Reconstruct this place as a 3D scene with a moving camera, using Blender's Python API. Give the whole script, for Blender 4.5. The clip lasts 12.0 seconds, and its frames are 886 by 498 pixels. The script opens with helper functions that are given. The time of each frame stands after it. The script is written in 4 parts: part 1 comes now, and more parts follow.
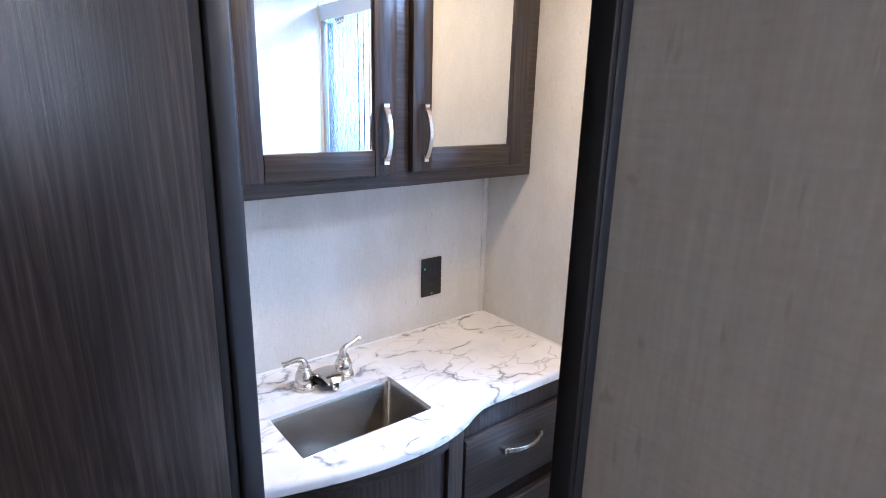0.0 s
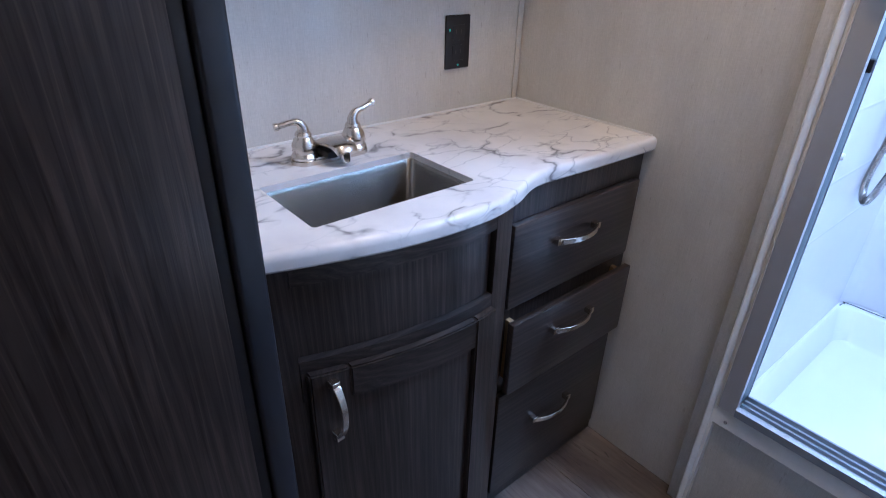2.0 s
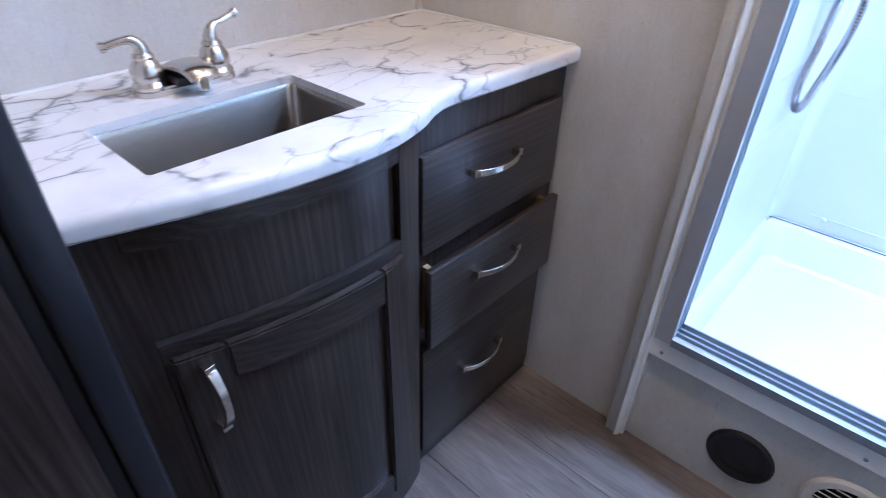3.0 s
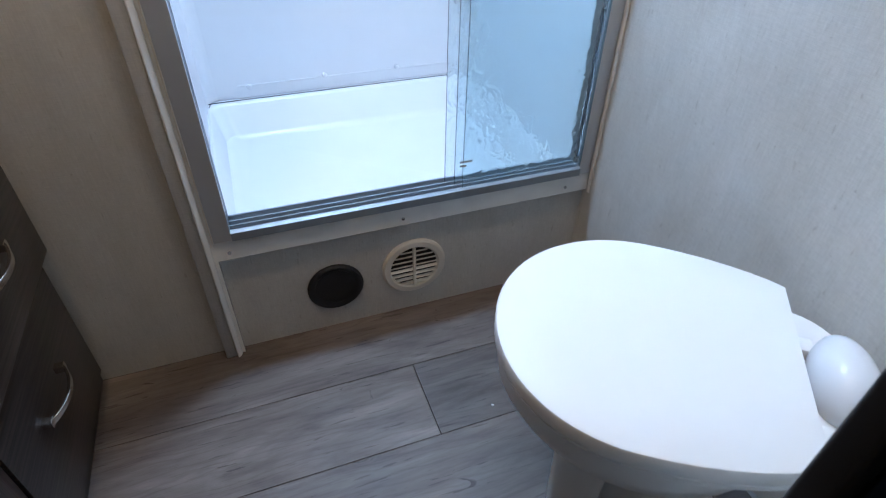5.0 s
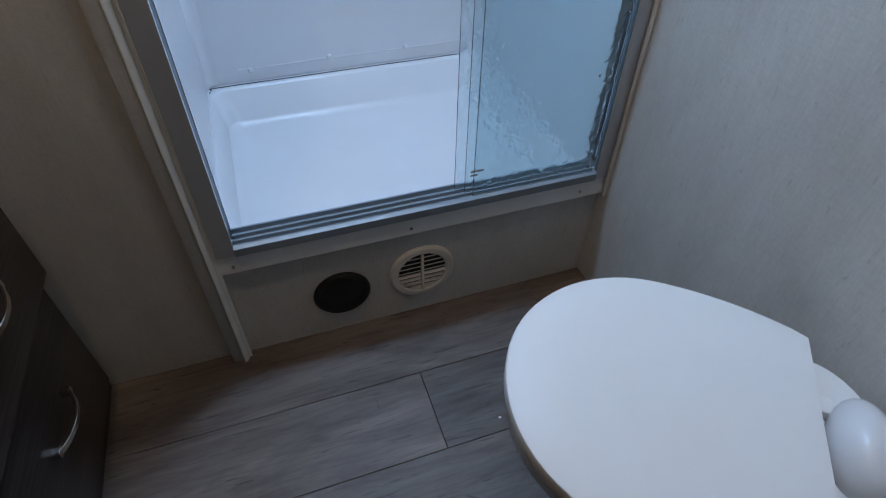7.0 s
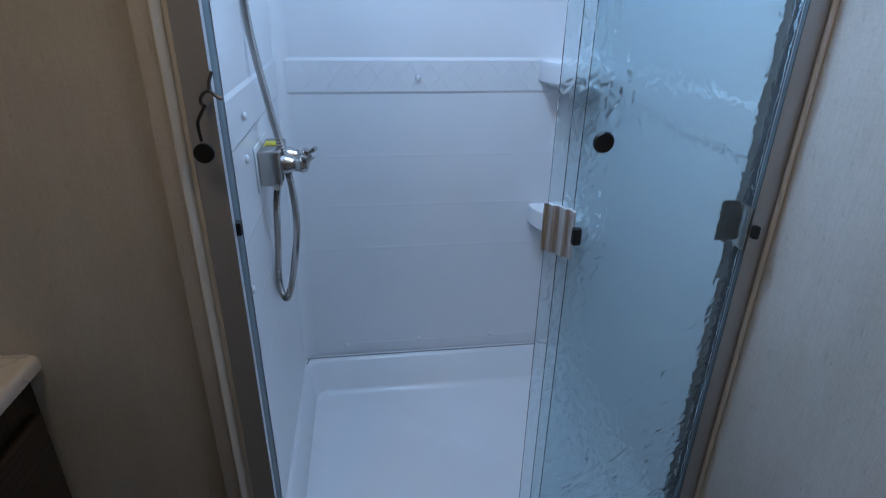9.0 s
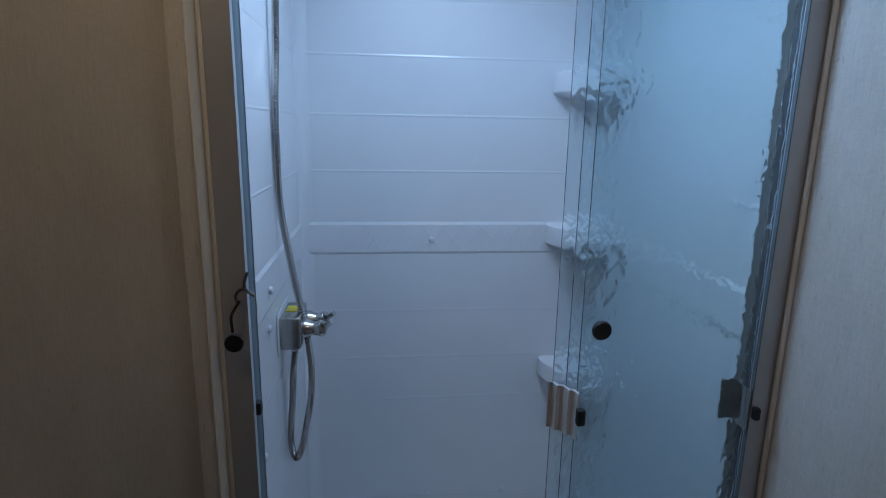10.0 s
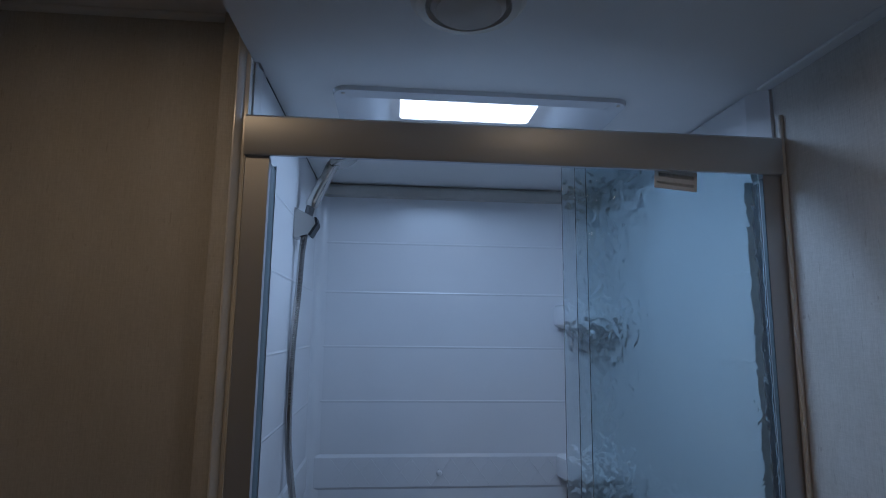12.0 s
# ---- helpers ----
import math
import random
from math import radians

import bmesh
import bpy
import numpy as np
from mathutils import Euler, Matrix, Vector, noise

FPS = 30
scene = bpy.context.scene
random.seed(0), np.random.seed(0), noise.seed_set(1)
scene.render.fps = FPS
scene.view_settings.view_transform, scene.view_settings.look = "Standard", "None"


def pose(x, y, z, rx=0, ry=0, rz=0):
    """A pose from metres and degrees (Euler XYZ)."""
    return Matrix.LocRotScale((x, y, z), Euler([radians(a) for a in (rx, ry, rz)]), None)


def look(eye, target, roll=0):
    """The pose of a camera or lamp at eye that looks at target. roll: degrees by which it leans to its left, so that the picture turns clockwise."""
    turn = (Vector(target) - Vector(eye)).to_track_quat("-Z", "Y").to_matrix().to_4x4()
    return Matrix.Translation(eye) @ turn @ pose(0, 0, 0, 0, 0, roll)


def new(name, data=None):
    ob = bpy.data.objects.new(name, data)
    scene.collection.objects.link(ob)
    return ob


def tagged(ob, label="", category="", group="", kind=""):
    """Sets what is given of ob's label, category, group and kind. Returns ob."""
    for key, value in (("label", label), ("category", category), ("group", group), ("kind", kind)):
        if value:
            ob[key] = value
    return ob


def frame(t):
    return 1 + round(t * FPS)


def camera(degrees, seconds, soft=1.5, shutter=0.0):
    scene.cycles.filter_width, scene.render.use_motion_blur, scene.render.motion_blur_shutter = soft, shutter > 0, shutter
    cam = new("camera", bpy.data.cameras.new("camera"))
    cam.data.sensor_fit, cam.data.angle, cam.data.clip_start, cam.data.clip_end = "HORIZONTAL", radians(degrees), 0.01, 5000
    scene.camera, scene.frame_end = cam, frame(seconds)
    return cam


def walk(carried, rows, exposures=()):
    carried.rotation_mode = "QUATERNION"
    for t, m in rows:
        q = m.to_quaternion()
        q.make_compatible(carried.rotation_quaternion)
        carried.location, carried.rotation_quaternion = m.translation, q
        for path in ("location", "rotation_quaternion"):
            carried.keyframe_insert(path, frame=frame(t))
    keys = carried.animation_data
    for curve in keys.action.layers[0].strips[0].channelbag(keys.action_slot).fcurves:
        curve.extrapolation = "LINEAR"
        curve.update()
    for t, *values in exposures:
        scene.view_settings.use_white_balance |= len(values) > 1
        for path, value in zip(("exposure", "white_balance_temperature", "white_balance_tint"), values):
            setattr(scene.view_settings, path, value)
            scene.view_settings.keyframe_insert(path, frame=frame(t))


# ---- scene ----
cam = camera(76.9, 12.0, soft=0.9, shutter=0.2)
PATH = [
    (0, (1.266, -1.193, 1.576), (-0.237, 0.016, 1.048), 1.4),
    (0.5, (1.232, -1.194, 1.503), (-0.269, 0.021, 0.98), 1.4),
    (1, (1.179, -1.17, 1.403), (-0.307, 0.036, 0.823), 1.4),
    (1.5, (1.11, -1.145, 1.321), (-0.309, 0.036, 0.551), 1.2),
    (2, (1.04, -1.131, 1.253), (-0.296, 0.009, 0.294), 1.6),
    (2.5, (1.009, -1.089, 1.212), (-0.239, 0.032, 0.123), 1.7),
    (3, (0.977, -0.998, 1.18), (-0.117, 0.227, 0.039), 1.4),
    (3.5, (0.935, -0.933, 1.15), (0.281, 0.551, -0.02), 1.2),
    (3.7, (0.943, -0.937, 1.154), (0.466, 0.605, -0.027), 0.9),
    (5.3, (0.841, -1.059, 1.058), (1.467, 0.323, -0.246), 1.1),
    (5.5, (0.843, -1.064, 1.056), (1.473, 0.279, -0.286), 1.0),
    (6, (0.85, -1.055, 1.076), (1.473, 0.243, -0.312), 0.9),
    (6.5, (0.865, -1.0, 1.108), (1.472, 0.293, -0.292), 1.2),
    (6.7, (0.875, -0.967, 1.126), (1.436, 0.341, -0.278), 1.3),
    (8.3, (0.955, -0.81, 1.334), (1.256, 0.792, 0.175), 0.9),
    (8.5, (0.961, -0.815, 1.36), (1.243, 0.858, 0.301), 0.8),
    (9, (0.964, -0.816, 1.426), (1.219, 0.983, 0.591), 0.9),
    (9.5, (0.966, -0.83, 1.488), (1.201, 1.054, 0.859), 0.9),
    (10, (0.964, -0.846, 1.543), (1.183, 1.095, 1.112), 1.0),
    (10.5, (0.957, -0.867, 1.595), (1.168, 1.108, 1.364), 1.2),
    (11, (0.979, -0.89, 1.6), (1.152, 1.103, 1.606), 0.8),
    (11.5, (0.974, -0.901, 1.617), (1.146, 1.083, 1.796), 0.7),
    (12, (0.969, -0.909, 1.619), (1.14, 1.062, 1.909), 0.7),
]
walk(cam, [(t, look(e, g, r)) for t, e, g, r in PATH], [
    (0.0, 3.05, 5350, 15), (0.5, 3.0, 5350, 15), (1.0, 2.55, 5200, 15), (1.5, 2.55, 5200, 18), (2.0, 2.25, 5250, 18), (3.0, 2.7, 5200, 18), (3.7, 3.2, 5450, 15),
    (5.3, 1.8, 6050, 11), (6.5, 1.2, 6050, 11), (8.3, 0.85, 5950, 11), (9.0, 0.4, 5900, 11), (10.0, -0.25, 5900, 11), (11.0, -0.85, 5950, 14), (12.0, -1.1, 5950, 15)])

# ---- world and lights ----
world = bpy.data.worlds.new("world")
scene.world = world
world.use_nodes = True
sky = world.node_tree.nodes.new("ShaderNodeTexSky")
sky.sky_type = "NISHITA"
sky.sun_disc = False
sky.sun_elevation = radians(50)
sky.sun_rotation = radians(200)
world.node_tree.links.new(sky.outputs[0], world.node_tree.nodes["Background"].inputs[0])
world.node_tree.nodes["Background"].inputs[1].default_value = 0.1


def area_lamp(name, x, y, z, sx, sy, watts, color):
    data = bpy.data.lights.new(name, "AREA")
    data.shape, data.size, data.size_y = "RECTANGLE", sx, sy
    data.energy, data.color = watts, color
    ob = new(name, data)
    ob.matrix_world = pose(x, y, z)
    return ob


area_lamp("skylight_daylight", 1.124, 0.255, 2.10, 0.27, 0.165, 4.9, (0.46, 0.69, 1.0))
BATH_LAMP = (0.60, -0.46)
SIDE_LAMP = (1.28, -0.46)
# Unseen hall fill lamp, added to brighten the hall panel and partition.
HALL_FILL = (1.75, -1.125)
area_lamp("bath_ceiling_lamp", *BATH_LAMP, 2.108, 0.10, 0.10, 0.90, (1.0, 0.66, 0.33))
area_lamp("side_ceiling_lamp", *SIDE_LAMP, 2.036, 0.10, 0.10, 0.36, (1.0, 0.70, 0.40))
area_lamp("hall_fill_lamp", *HALL_FILL, 2.036, 0.10, 0.10, 0.17, (1.0, 0.64, 0.36))

# ---- materials ----


def material(name, base=(0.8, 0.8, 0.8), rough=0.5, metal=0.0):
    m = bpy.data.materials.new(name)
    m.use_nodes = True
    b = m.node_tree.nodes["Principled BSDF"]
    b.inputs["Base Color"].default_value = (*base, 1)
    b.inputs["Roughness"].default_value = rough
    b.inputs["Metallic"].default_value = metal
    return m, m.node_tree.nodes, m.node_tree.links, b


def coords(n, l, scale, rot=(0, 0, 0)):
    tc = n.new("ShaderNodeTexCoord")
    mp = n.new("ShaderNodeMapping")
    mp.inputs["Scale"].default_value = scale
    mp.inputs["Rotation"].default_value = rot
    l.new(tc.outputs["Object"], mp.inputs[0])
    return mp.outputs[0]


def noise_tex(n, l, vec, scale, detail=4.0, rough=0.55, dist=0.0):
    t = n.new("ShaderNodeTexNoise")
    t.inputs["Scale"].default_value = scale
    t.inputs["Detail"].default_value = detail
    t.inputs["Roughness"].default_value = rough
    t.inputs["Distortion"].default_value = dist
    l.new(vec, t.inputs["Vector"])
    return t.outputs["Fac"]


def ramp(n, l, fac, stops):
    r = n.new("ShaderNodeValToRGB")
    e = r.color_ramp.elements
    while len(e) < len(stops):
        e.new(0.5)
    for el, (p, c) in zip(e, stops):
        el.position, el.color = p, (*c, 1)
    l.new(fac, r.inputs[0])
    return r.outputs[0]


def mix(n, l, a, b, fac, blend="MIX"):
    m = n.new("ShaderNodeMix")
    m.data_type, m.blend_type = "RGBA", blend
    for sock, v in ((m.inputs[0], fac), (m.inputs[6], a), (m.inputs[7], b)):
        if hasattr(v, "is_output"):
            l.new(v, sock)
        else:
            sock.default_value = v if isinstance(v, float) else (*v, 1)
    return m.outputs[2]


def bump(n, l, b, height, strength, distance=0.002):
    k = n.new("ShaderNodeBump")
    k.inputs["Strength"].default_value = strength
    k.inputs["Distance"].default_value = distance
    l.new(height, k.inputs["Height"])
    l.new(k.outputs[0], b.inputs["Normal"])


def wallpaper():
    m, n, l, b = material("linen_wallpaper", rough=0.6)
    thread_v = noise_tex(n, l, coords(n, l, (520, 520, 22)), 1.0, 3, 0.6)
    thread_h = noise_tex(n, l, coords(n, l, (46, 46, 560)), 1.0, 3, 0.6)
    grain = noise_tex(n, l, coords(n, l, (210, 210, 150)), 1.0, 4, 0.65)
    blot = noise_tex(n, l, coords(n, l, (7, 7, 3)), 1.0, 5, 0.6)
    fleck = noise_tex(n, l, coords(n, l, (130, 130, 26)), 1.0, 3)
    speck = noise_tex(n, l, coords(n, l, (75, 75, 50)), 1.0, 2)
    c = ramp(n, l, thread_v, [(0.32, (0.50, 0.485, 0.455)), (0.68, (0.70, 0.685, 0.65))])
    c = mix(n, l, c, ramp(n, l, thread_h, [(0.32, (0.50, 0.485, 0.455)), (0.68, (0.70, 0.685, 0.65))]), 0.42)
    c = mix(n, l, c, ramp(n, l, grain, [(0.30, (0.53, 0.515, 0.485)), (0.70, (0.68, 0.665, 0.63))]), 0.4)
    c = mix(n, l, c, ramp(n, l, blot, [(0.3, (0.84, 0.83, 0.81)), (0.7, (1.04, 1.04, 1.04))]), 0.8, "MULTIPLY")
    c = mix(n, l, c, ramp(n, l, fleck, [(0.28, (0.66, 0.63, 0.60)), (0.34, (1, 1, 1))]), 0.5, "MULTIPLY")
    c = mix(n, l, c, ramp(n, l, speck, [(0.22, (0.62, 0.59, 0.56)), (0.28, (1, 1, 1))]), 0.5, "MULTIPLY")
    l.new(c, b.inputs["Base Color"])
    bump(n, l, b, mix(n, l, mix(n, l, thread_v, thread_h, 0.5), grain, 0.35), 0.45, 0.0010)
    return m


def dark_wood(name, axis):
    m, n, l, b = material(name, rough=0.28)
    s = {"z": (22, 22, 1.9), "y": (22, 1.9, 22)}[axis]
    fine = {"z": (300, 300, 7), "y": (300, 7, 300)}[axis]
    grain = noise_tex(n, l, coords(n, l, s), 1.0, 7, 0.66, 0.9)
    pores = noise_tex(n, l, coords(n, l, fine), 1.0, 3, 0.6)
    broad = noise_tex(n, l, coords(n, l, tuple(v * 0.3 for v in s)), 1.0, 3, 0.5, 2.0)
    # wavy cathedral lines
    wave = n.new("ShaderNodeTexWave")
    wave.wave_type, wave.bands_direction = "BANDS", "DIAGONAL"
    wave.inputs["Scale"].default_value = 1.0
    wave.inputs["Distortion"].default_value = 7.5
    wave.inputs["Detail"].default_value = 2.5
    wave.inputs["Detail Scale"].default_value = 1.4
    ring = {"z": (44, 44, 1.5), "y": (44, 1.5, 44)}[axis]
    l.new(coords(n, l, ring), wave.inputs["Vector"])
    c = ramp(n, l, grain, [(0.28, (0.025, 0.020, 0.018)), (0.5, (0.036, 0.029, 0.026)), (0.72, (0.050, 0.041, 0.037))])
    c = mix(n, l, c, ramp(n, l, broad, [(0.3, (0.62, 0.60, 0.61)), (0.7, (1.2, 1.15, 1.13))]), 0.8, "MULTIPLY")
    c = mix(n, l, c, ramp(n, l, wave.outputs["Fac"], [(0.0, (0.52, 0.50, 0.50)), (0.14, (0.95, 0.95, 0.95)), (0.80, (1.0, 1.0, 1.0)), (1.0, (1.7, 1.62, 1.56))]), 0.85, "MULTIPLY")
    c = mix(n, l, c, ramp(n, l, pores, [(0.34, (0.50, 0.48, 0.47)), (0.46, (1, 1, 1))]), 0.75, "MULTIPLY")
    l.new(c, b.inputs["Base Color"])
    bump(n, l, b, pores, 0.3, 0.0008)
    return m


def marble():
    m, n, l, b = material("marble_laminate", rough=0.26)
    v = coords(n, l, (1.0, 0.55, 1.0), (0, 0, -0.75))
    warp = n.new("ShaderNodeTexNoise")
    warp.inputs["Scale"].default_value = 7.0
    warp.inputs["Detail"].default_value = 4.0
    warp.inputs["Roughness"].default_value = 0.5
    l.new(v, warp.inputs["Vector"])
    add = n.new("ShaderNodeMix")
    add.data_type, add.blend_type = "RGBA", "LINEAR_LIGHT"
    add.inputs[0].default_value = 0.10
    l.new(v, add.inputs[6])
    l.new(warp.outputs["Color"], add.inputs[7])
    white = (0.80, 0.79, 0.78)

    def veins(scale, stops):
        t = n.new("ShaderNodeTexVoronoi")
        t.feature = "DISTANCE_TO_EDGE"
        t.inputs["Scale"].default_value = scale
        l.new(add.outputs[2], t.inputs["Vector"])
        return ramp(n, l, t.outputs["Distance"], stops)
    strong = veins(7.0, [(0.0, (0.24, 0.235, 0.24)), (0.012, (0.40, 0.395, 0.40)), (0.028, (0.66, 0.66, 0.66)), (0.08, white)])
    faint = veins(15.0, [(0.0, (0.46, 0.455, 0.46)), (0.010, (0.64, 0.64, 0.645)), (0.04, white)])
    gap1 = ramp(n, l, noise_tex(n, l, coords(n, l, (9, 9, 9)), 1.0, 3), [(0.44, (0, 0, 0)), (0.54, (1, 1, 1))])
    gap2 = ramp(n, l, noise_tex(n, l, coords(n, l, (6, 6, 6), (0.4, 0.8, 1.9)), 1.0, 3), [(0.46, (0, 0, 0)), (0.58, (1, 1, 1))])
    c = mix(n, l, strong, white, gap1)
    c = mix(n, l, c, mix(n, l, faint, white, gap2), 1.0, "MULTIPLY")
    c = mix(n, l, c, (1.22, 1.22, 1.22), 1.0, "MULTIPLY")
    c = mix(n, l, c, ramp(n, l, noise_tex(n, l, coords(n, l, (8, 8, 8)), 1.0, 6), [(0.3, (0.86, 0.86, 0.88)), (0.6, (1, 1, 1))]), 1.0, "MULTIPLY")
    l.new(c, b.inputs["Base Color"])
    return m


def brushed(name, color, rough, scale, metal=1.0):
    m, n, l, b = material(name, color, rough, metal)
    g = noise_tex(n, l, coords(n, l, scale), 1.0, 3)
    r = n.new("ShaderNodeMapRange")
    r.inputs["To Min"].default_value, r.inputs["To Max"].default_value = rough * 0.9, rough * 1.12
    l.new(g, r.inputs[0])
    l.new(r.outputs[0], b.inputs["Roughness"])
    bump(n, l, b, g, 0.06, 0.0002)
    return m


def plain(name, color, rough, metal=0.0, vary=0.06, scale=14.0, bumps=0.05):
    m, n, l, b = material(name, color, rough, metal)
    t = noise_tex(n, l, coords(n, l, (scale,) * 3), 1.0, 4)
    lo = tuple(v * (1 - vary) for v in color)
    hi = tuple(min(1.0, v * (1 + vary)) for v in color)
    l.new(ramp(n, l, t, [(0.3, lo), (0.7, hi)]), b.inputs["Base Color"])
    if bumps:
        bump(n, l, b, noise_tex(n, l, coords(n, l, (scale * 14,) * 3), 1.0, 2), bumps, 0.0005)
    return m


def plank_vinyl():
    m, n, l, b = material("grey_plank_vinyl", rough=0.5)
    info = n.new("ShaderNodeObjectInfo")
    tc = n.new("ShaderNodeTexCoord")
    off = n.new("ShaderNodeVectorMath")
    off.operation = "MULTIPLY_ADD"
    comb = n.new("ShaderNodeCombineXYZ")
    for i in range(3):
        l.new(info.outputs["Random"], comb.inputs[i])
    l.new(comb.outputs[0], off.inputs[0])
    off.inputs[1].default_value = (17, 9, 3)
    l.new(tc.outputs["Object"], off.inputs[2])

    def mapped(s):
        mp = n.new("ShaderNodeMapping")
        mp.inputs["Scale"].default_value = s
        l.new(off.outputs[0], mp.inputs[0])
        return mp.outputs[0]
    grain = noise_tex(n, l, mapped((2.6, 16, 16)), 1.0, 7, 0.66, 0.7)
    broad = noise_tex(n, l, mapped((2.4, 7, 7)), 1.0, 5, 0.55, 0.8)
    pores = noise_tex(n, l, mapped((26, 420, 420)), 1.0, 3, 0.6)
    cracks = noise_tex(n, l, mapped((9, 120, 120)), 1.0, 3, 0.55, 0.4)
    rings = n.new("ShaderNodeTexWave")
    rings.wave_type, rings.bands_direction = "BANDS", "Y"
    for key, val in (("Scale", 1.0), ("Distortion", 18.0), ("Detail", 3.0), ("Detail Scale", 1.2)):
        rings.inputs[key].default_value = val
    l.new(mapped((2.2, 14, 14)), rings.inputs["Vector"])
    knots = noise_tex(n, l, mapped((9, 22, 22)), 1.0, 3, 0.5, 2.5)
    c = ramp(n, l, grain, [(0.28, (0.088, 0.070, 0.060)), (0.46, (0.165, 0.139, 0.124)), (0.60, (0.205, 0.178, 0.161)), (0.76, (0.285, 0.255, 0.235))])
    c = mix(n, l, c, ramp(n, l, broad, [(0.3, (0.48, 0.45, 0.44)), (0.65, (1.15, 1.13, 1.11))]), 0.9, "MULTIPLY")
    c = mix(n, l, c, ramp(n, l, pores, [(0.32, (0.66, 0.64, 0.62)), (0.45, (1, 1, 1))]), 0.4, "MULTIPLY")
    c = mix(n, l, c, ramp(n, l, cracks, [(0.32, (0.40, 0.37, 0.35)), (0.36, (1, 1, 1))]), 0.7, "MULTIPLY")
    c = mix(n, l, c, ramp(n, l, rings.outputs["Fac"], [(0.0, (0.50, 0.47, 0.45)), (0.30, (1, 1, 1))]), 0.28, "MULTIPLY")
    c = mix(n, l, c, ramp(n, l, knots, [(0.24, (0.30, 0.27, 0.25)), (0.30, (1, 1, 1))]), 0.8, "MULTIPLY")
    c = mix(n, l, c, ramp(n, l, info.outputs["Random"], [(0.0, (0.72, 0.72, 0.74)), (1.0, (1.15, 1.13, 1.11))]), 1.0, "MULTIPLY")
    l.new(c, b.inputs["Base Color"])
    bump(n, l, b, pores, 0.25, 0.0006)
    return m


def glass(name, color, wavy):
    m, n, l, b = material(name, color, 0.085)
    b.inputs["Transmission Weight"].default_value = 1.0
    b.inputs["IOR"].default_value = 1.45
    if wavy:
        v = coords(n, l, (46, 46, 38), (0, 0.6, 0))
        h = noise_tex(n, l, v, 1.0, 1, 0.4, 0.6)
        bump(n, l, b, h, 0.8, 0.0036)
    return m


WALL = wallpaper()
WOOD = dark_wood("dark_stained_wood", "z")
WOOD_H = dark_wood("dark_stained_wood_level_grain", "y")
MARBLE = marble()
STEEL = brushed("brushed_stainless", (0.44, 0.42, 0.39), 0.26, (8, 260, 8))
ALUMINIUM = brushed("bright_aluminium", (0.74, 0.74, 0.74), 0.48, (200, 200, 20), 0.5)
RAW_WOOD = plain("raw_plywood", (0.45, 0.30, 0.15), 0.7)
NICKEL = brushed("satin_nickel", (0.66, 0.61, 0.55), 0.22, (40, 40, 300))
TRACK_METAL = brushed("blue_grey_track", (0.28, 0.32, 0.36), 0.45, (3, 300, 300), 0.5)
SINK_STEEL = brushed("satin_sink_steel", (0.43, 0.40, 0.36), 0.24, (6, 6, 300))
sink_nodes = SINK_STEEL.node_tree.nodes
sink_tangent = sink_nodes.new("ShaderNodeTangent")
sink_tangent.direction_type, sink_tangent.axis = "RADIAL", "Z"
SINK_STEEL.node_tree.links.new(sink_tangent.outputs[0], sink_nodes["Principled BSDF"].inputs["Tangent"])
sink_nodes["Principled BSDF"].inputs["Anisotropic"].default_value = 0.8
sink_nodes["Principled BSDF"].inputs["Anisotropic Rotation"].default_value = 0.25
# Frame nickel brushed upright; its darker tone stands in for the dark hall's reflection.
JAMB_METAL = brushed("nickel_jamb_dark_reflection", (0.50, 0.51, 0.53), 0.42, (300, 300, 3), 0.45)
FRAME_METAL = brushed("brushed_nickel_frame", (0.58, 0.60, 0.62), 0.42, (3, 300, 300), 0.6)
CHROME = plain("chrome", (0.78, 0.78, 0.80), 0.08, 1.0, bumps=0)
BLACK = plain("black_plastic", (0.007, 0.007, 0.009), 0.5)
BLACK_TRIM = plain("blue_black_trim", (0.014, 0.016, 0.022), 0.34)
ABS = plain("white_moulded_plastic", (0.71, 0.72, 0.74), 0.25, vary=0.03, scale=3.0, bumps=0.02)
PORCELAIN = plain("white_toilet_plastic", (0.82, 0.82, 0.81), 0.45, vary=0.02, scale=4.0, bumps=0.03)
TRIM_WHITE = plain("off_white_trim", (0.82, 0.82, 0.80), 0.18)
CEILING = plain("ceiling_panel", (0.74, 0.74, 0.73), 0.6, vary=0.03, scale=6.0)
BEIGE = plain("beige_plastic", (0.70, 0.66, 0.59), 0.4)
MIRROR = plain("mirror", (0.9, 0.92, 0.92), 0.01, 1.0, vary=0.0, bumps=0)
GLASS = glass("rain_glass", (0.85, 0.93, 0.955), True)
PLANK = plank_vinyl()
SUBFLOOR = plain("dark_subfloor", (0.06, 0.055, 0.05), 0.8)
YELLOW = plain("yellow_sticker", (0.75, 0.62, 0.05), 0.5)
PAPER = plain("paper_label", (0.90, 0.92, 0.94), 0.7)
paper_nodes, paper_links = PAPER.node_tree.nodes, PAPER.node_tree.links
thin = paper_nodes.new("ShaderNodeBsdfTranslucent")
thin.inputs[0].default_value = (0.93, 0.88, 0.80, 1)
blend = paper_nodes.new("ShaderNodeMixShader")
blend.inputs[0].default_value = 0.08
paper_links.new(paper_nodes["Principled BSDF"].outputs[0], blend.inputs[1])
paper_links.new(thin.outputs[0], blend.inputs[2])
paper_links.new(blend.outputs[0], paper_nodes["Material Output"].inputs[0])
INK = plain("printed_ink", (0.03, 0.03, 0.035), 0.6)
GREIGE = plain("grey_beige_trim", (0.52, 0.50, 0.46), 0.5)
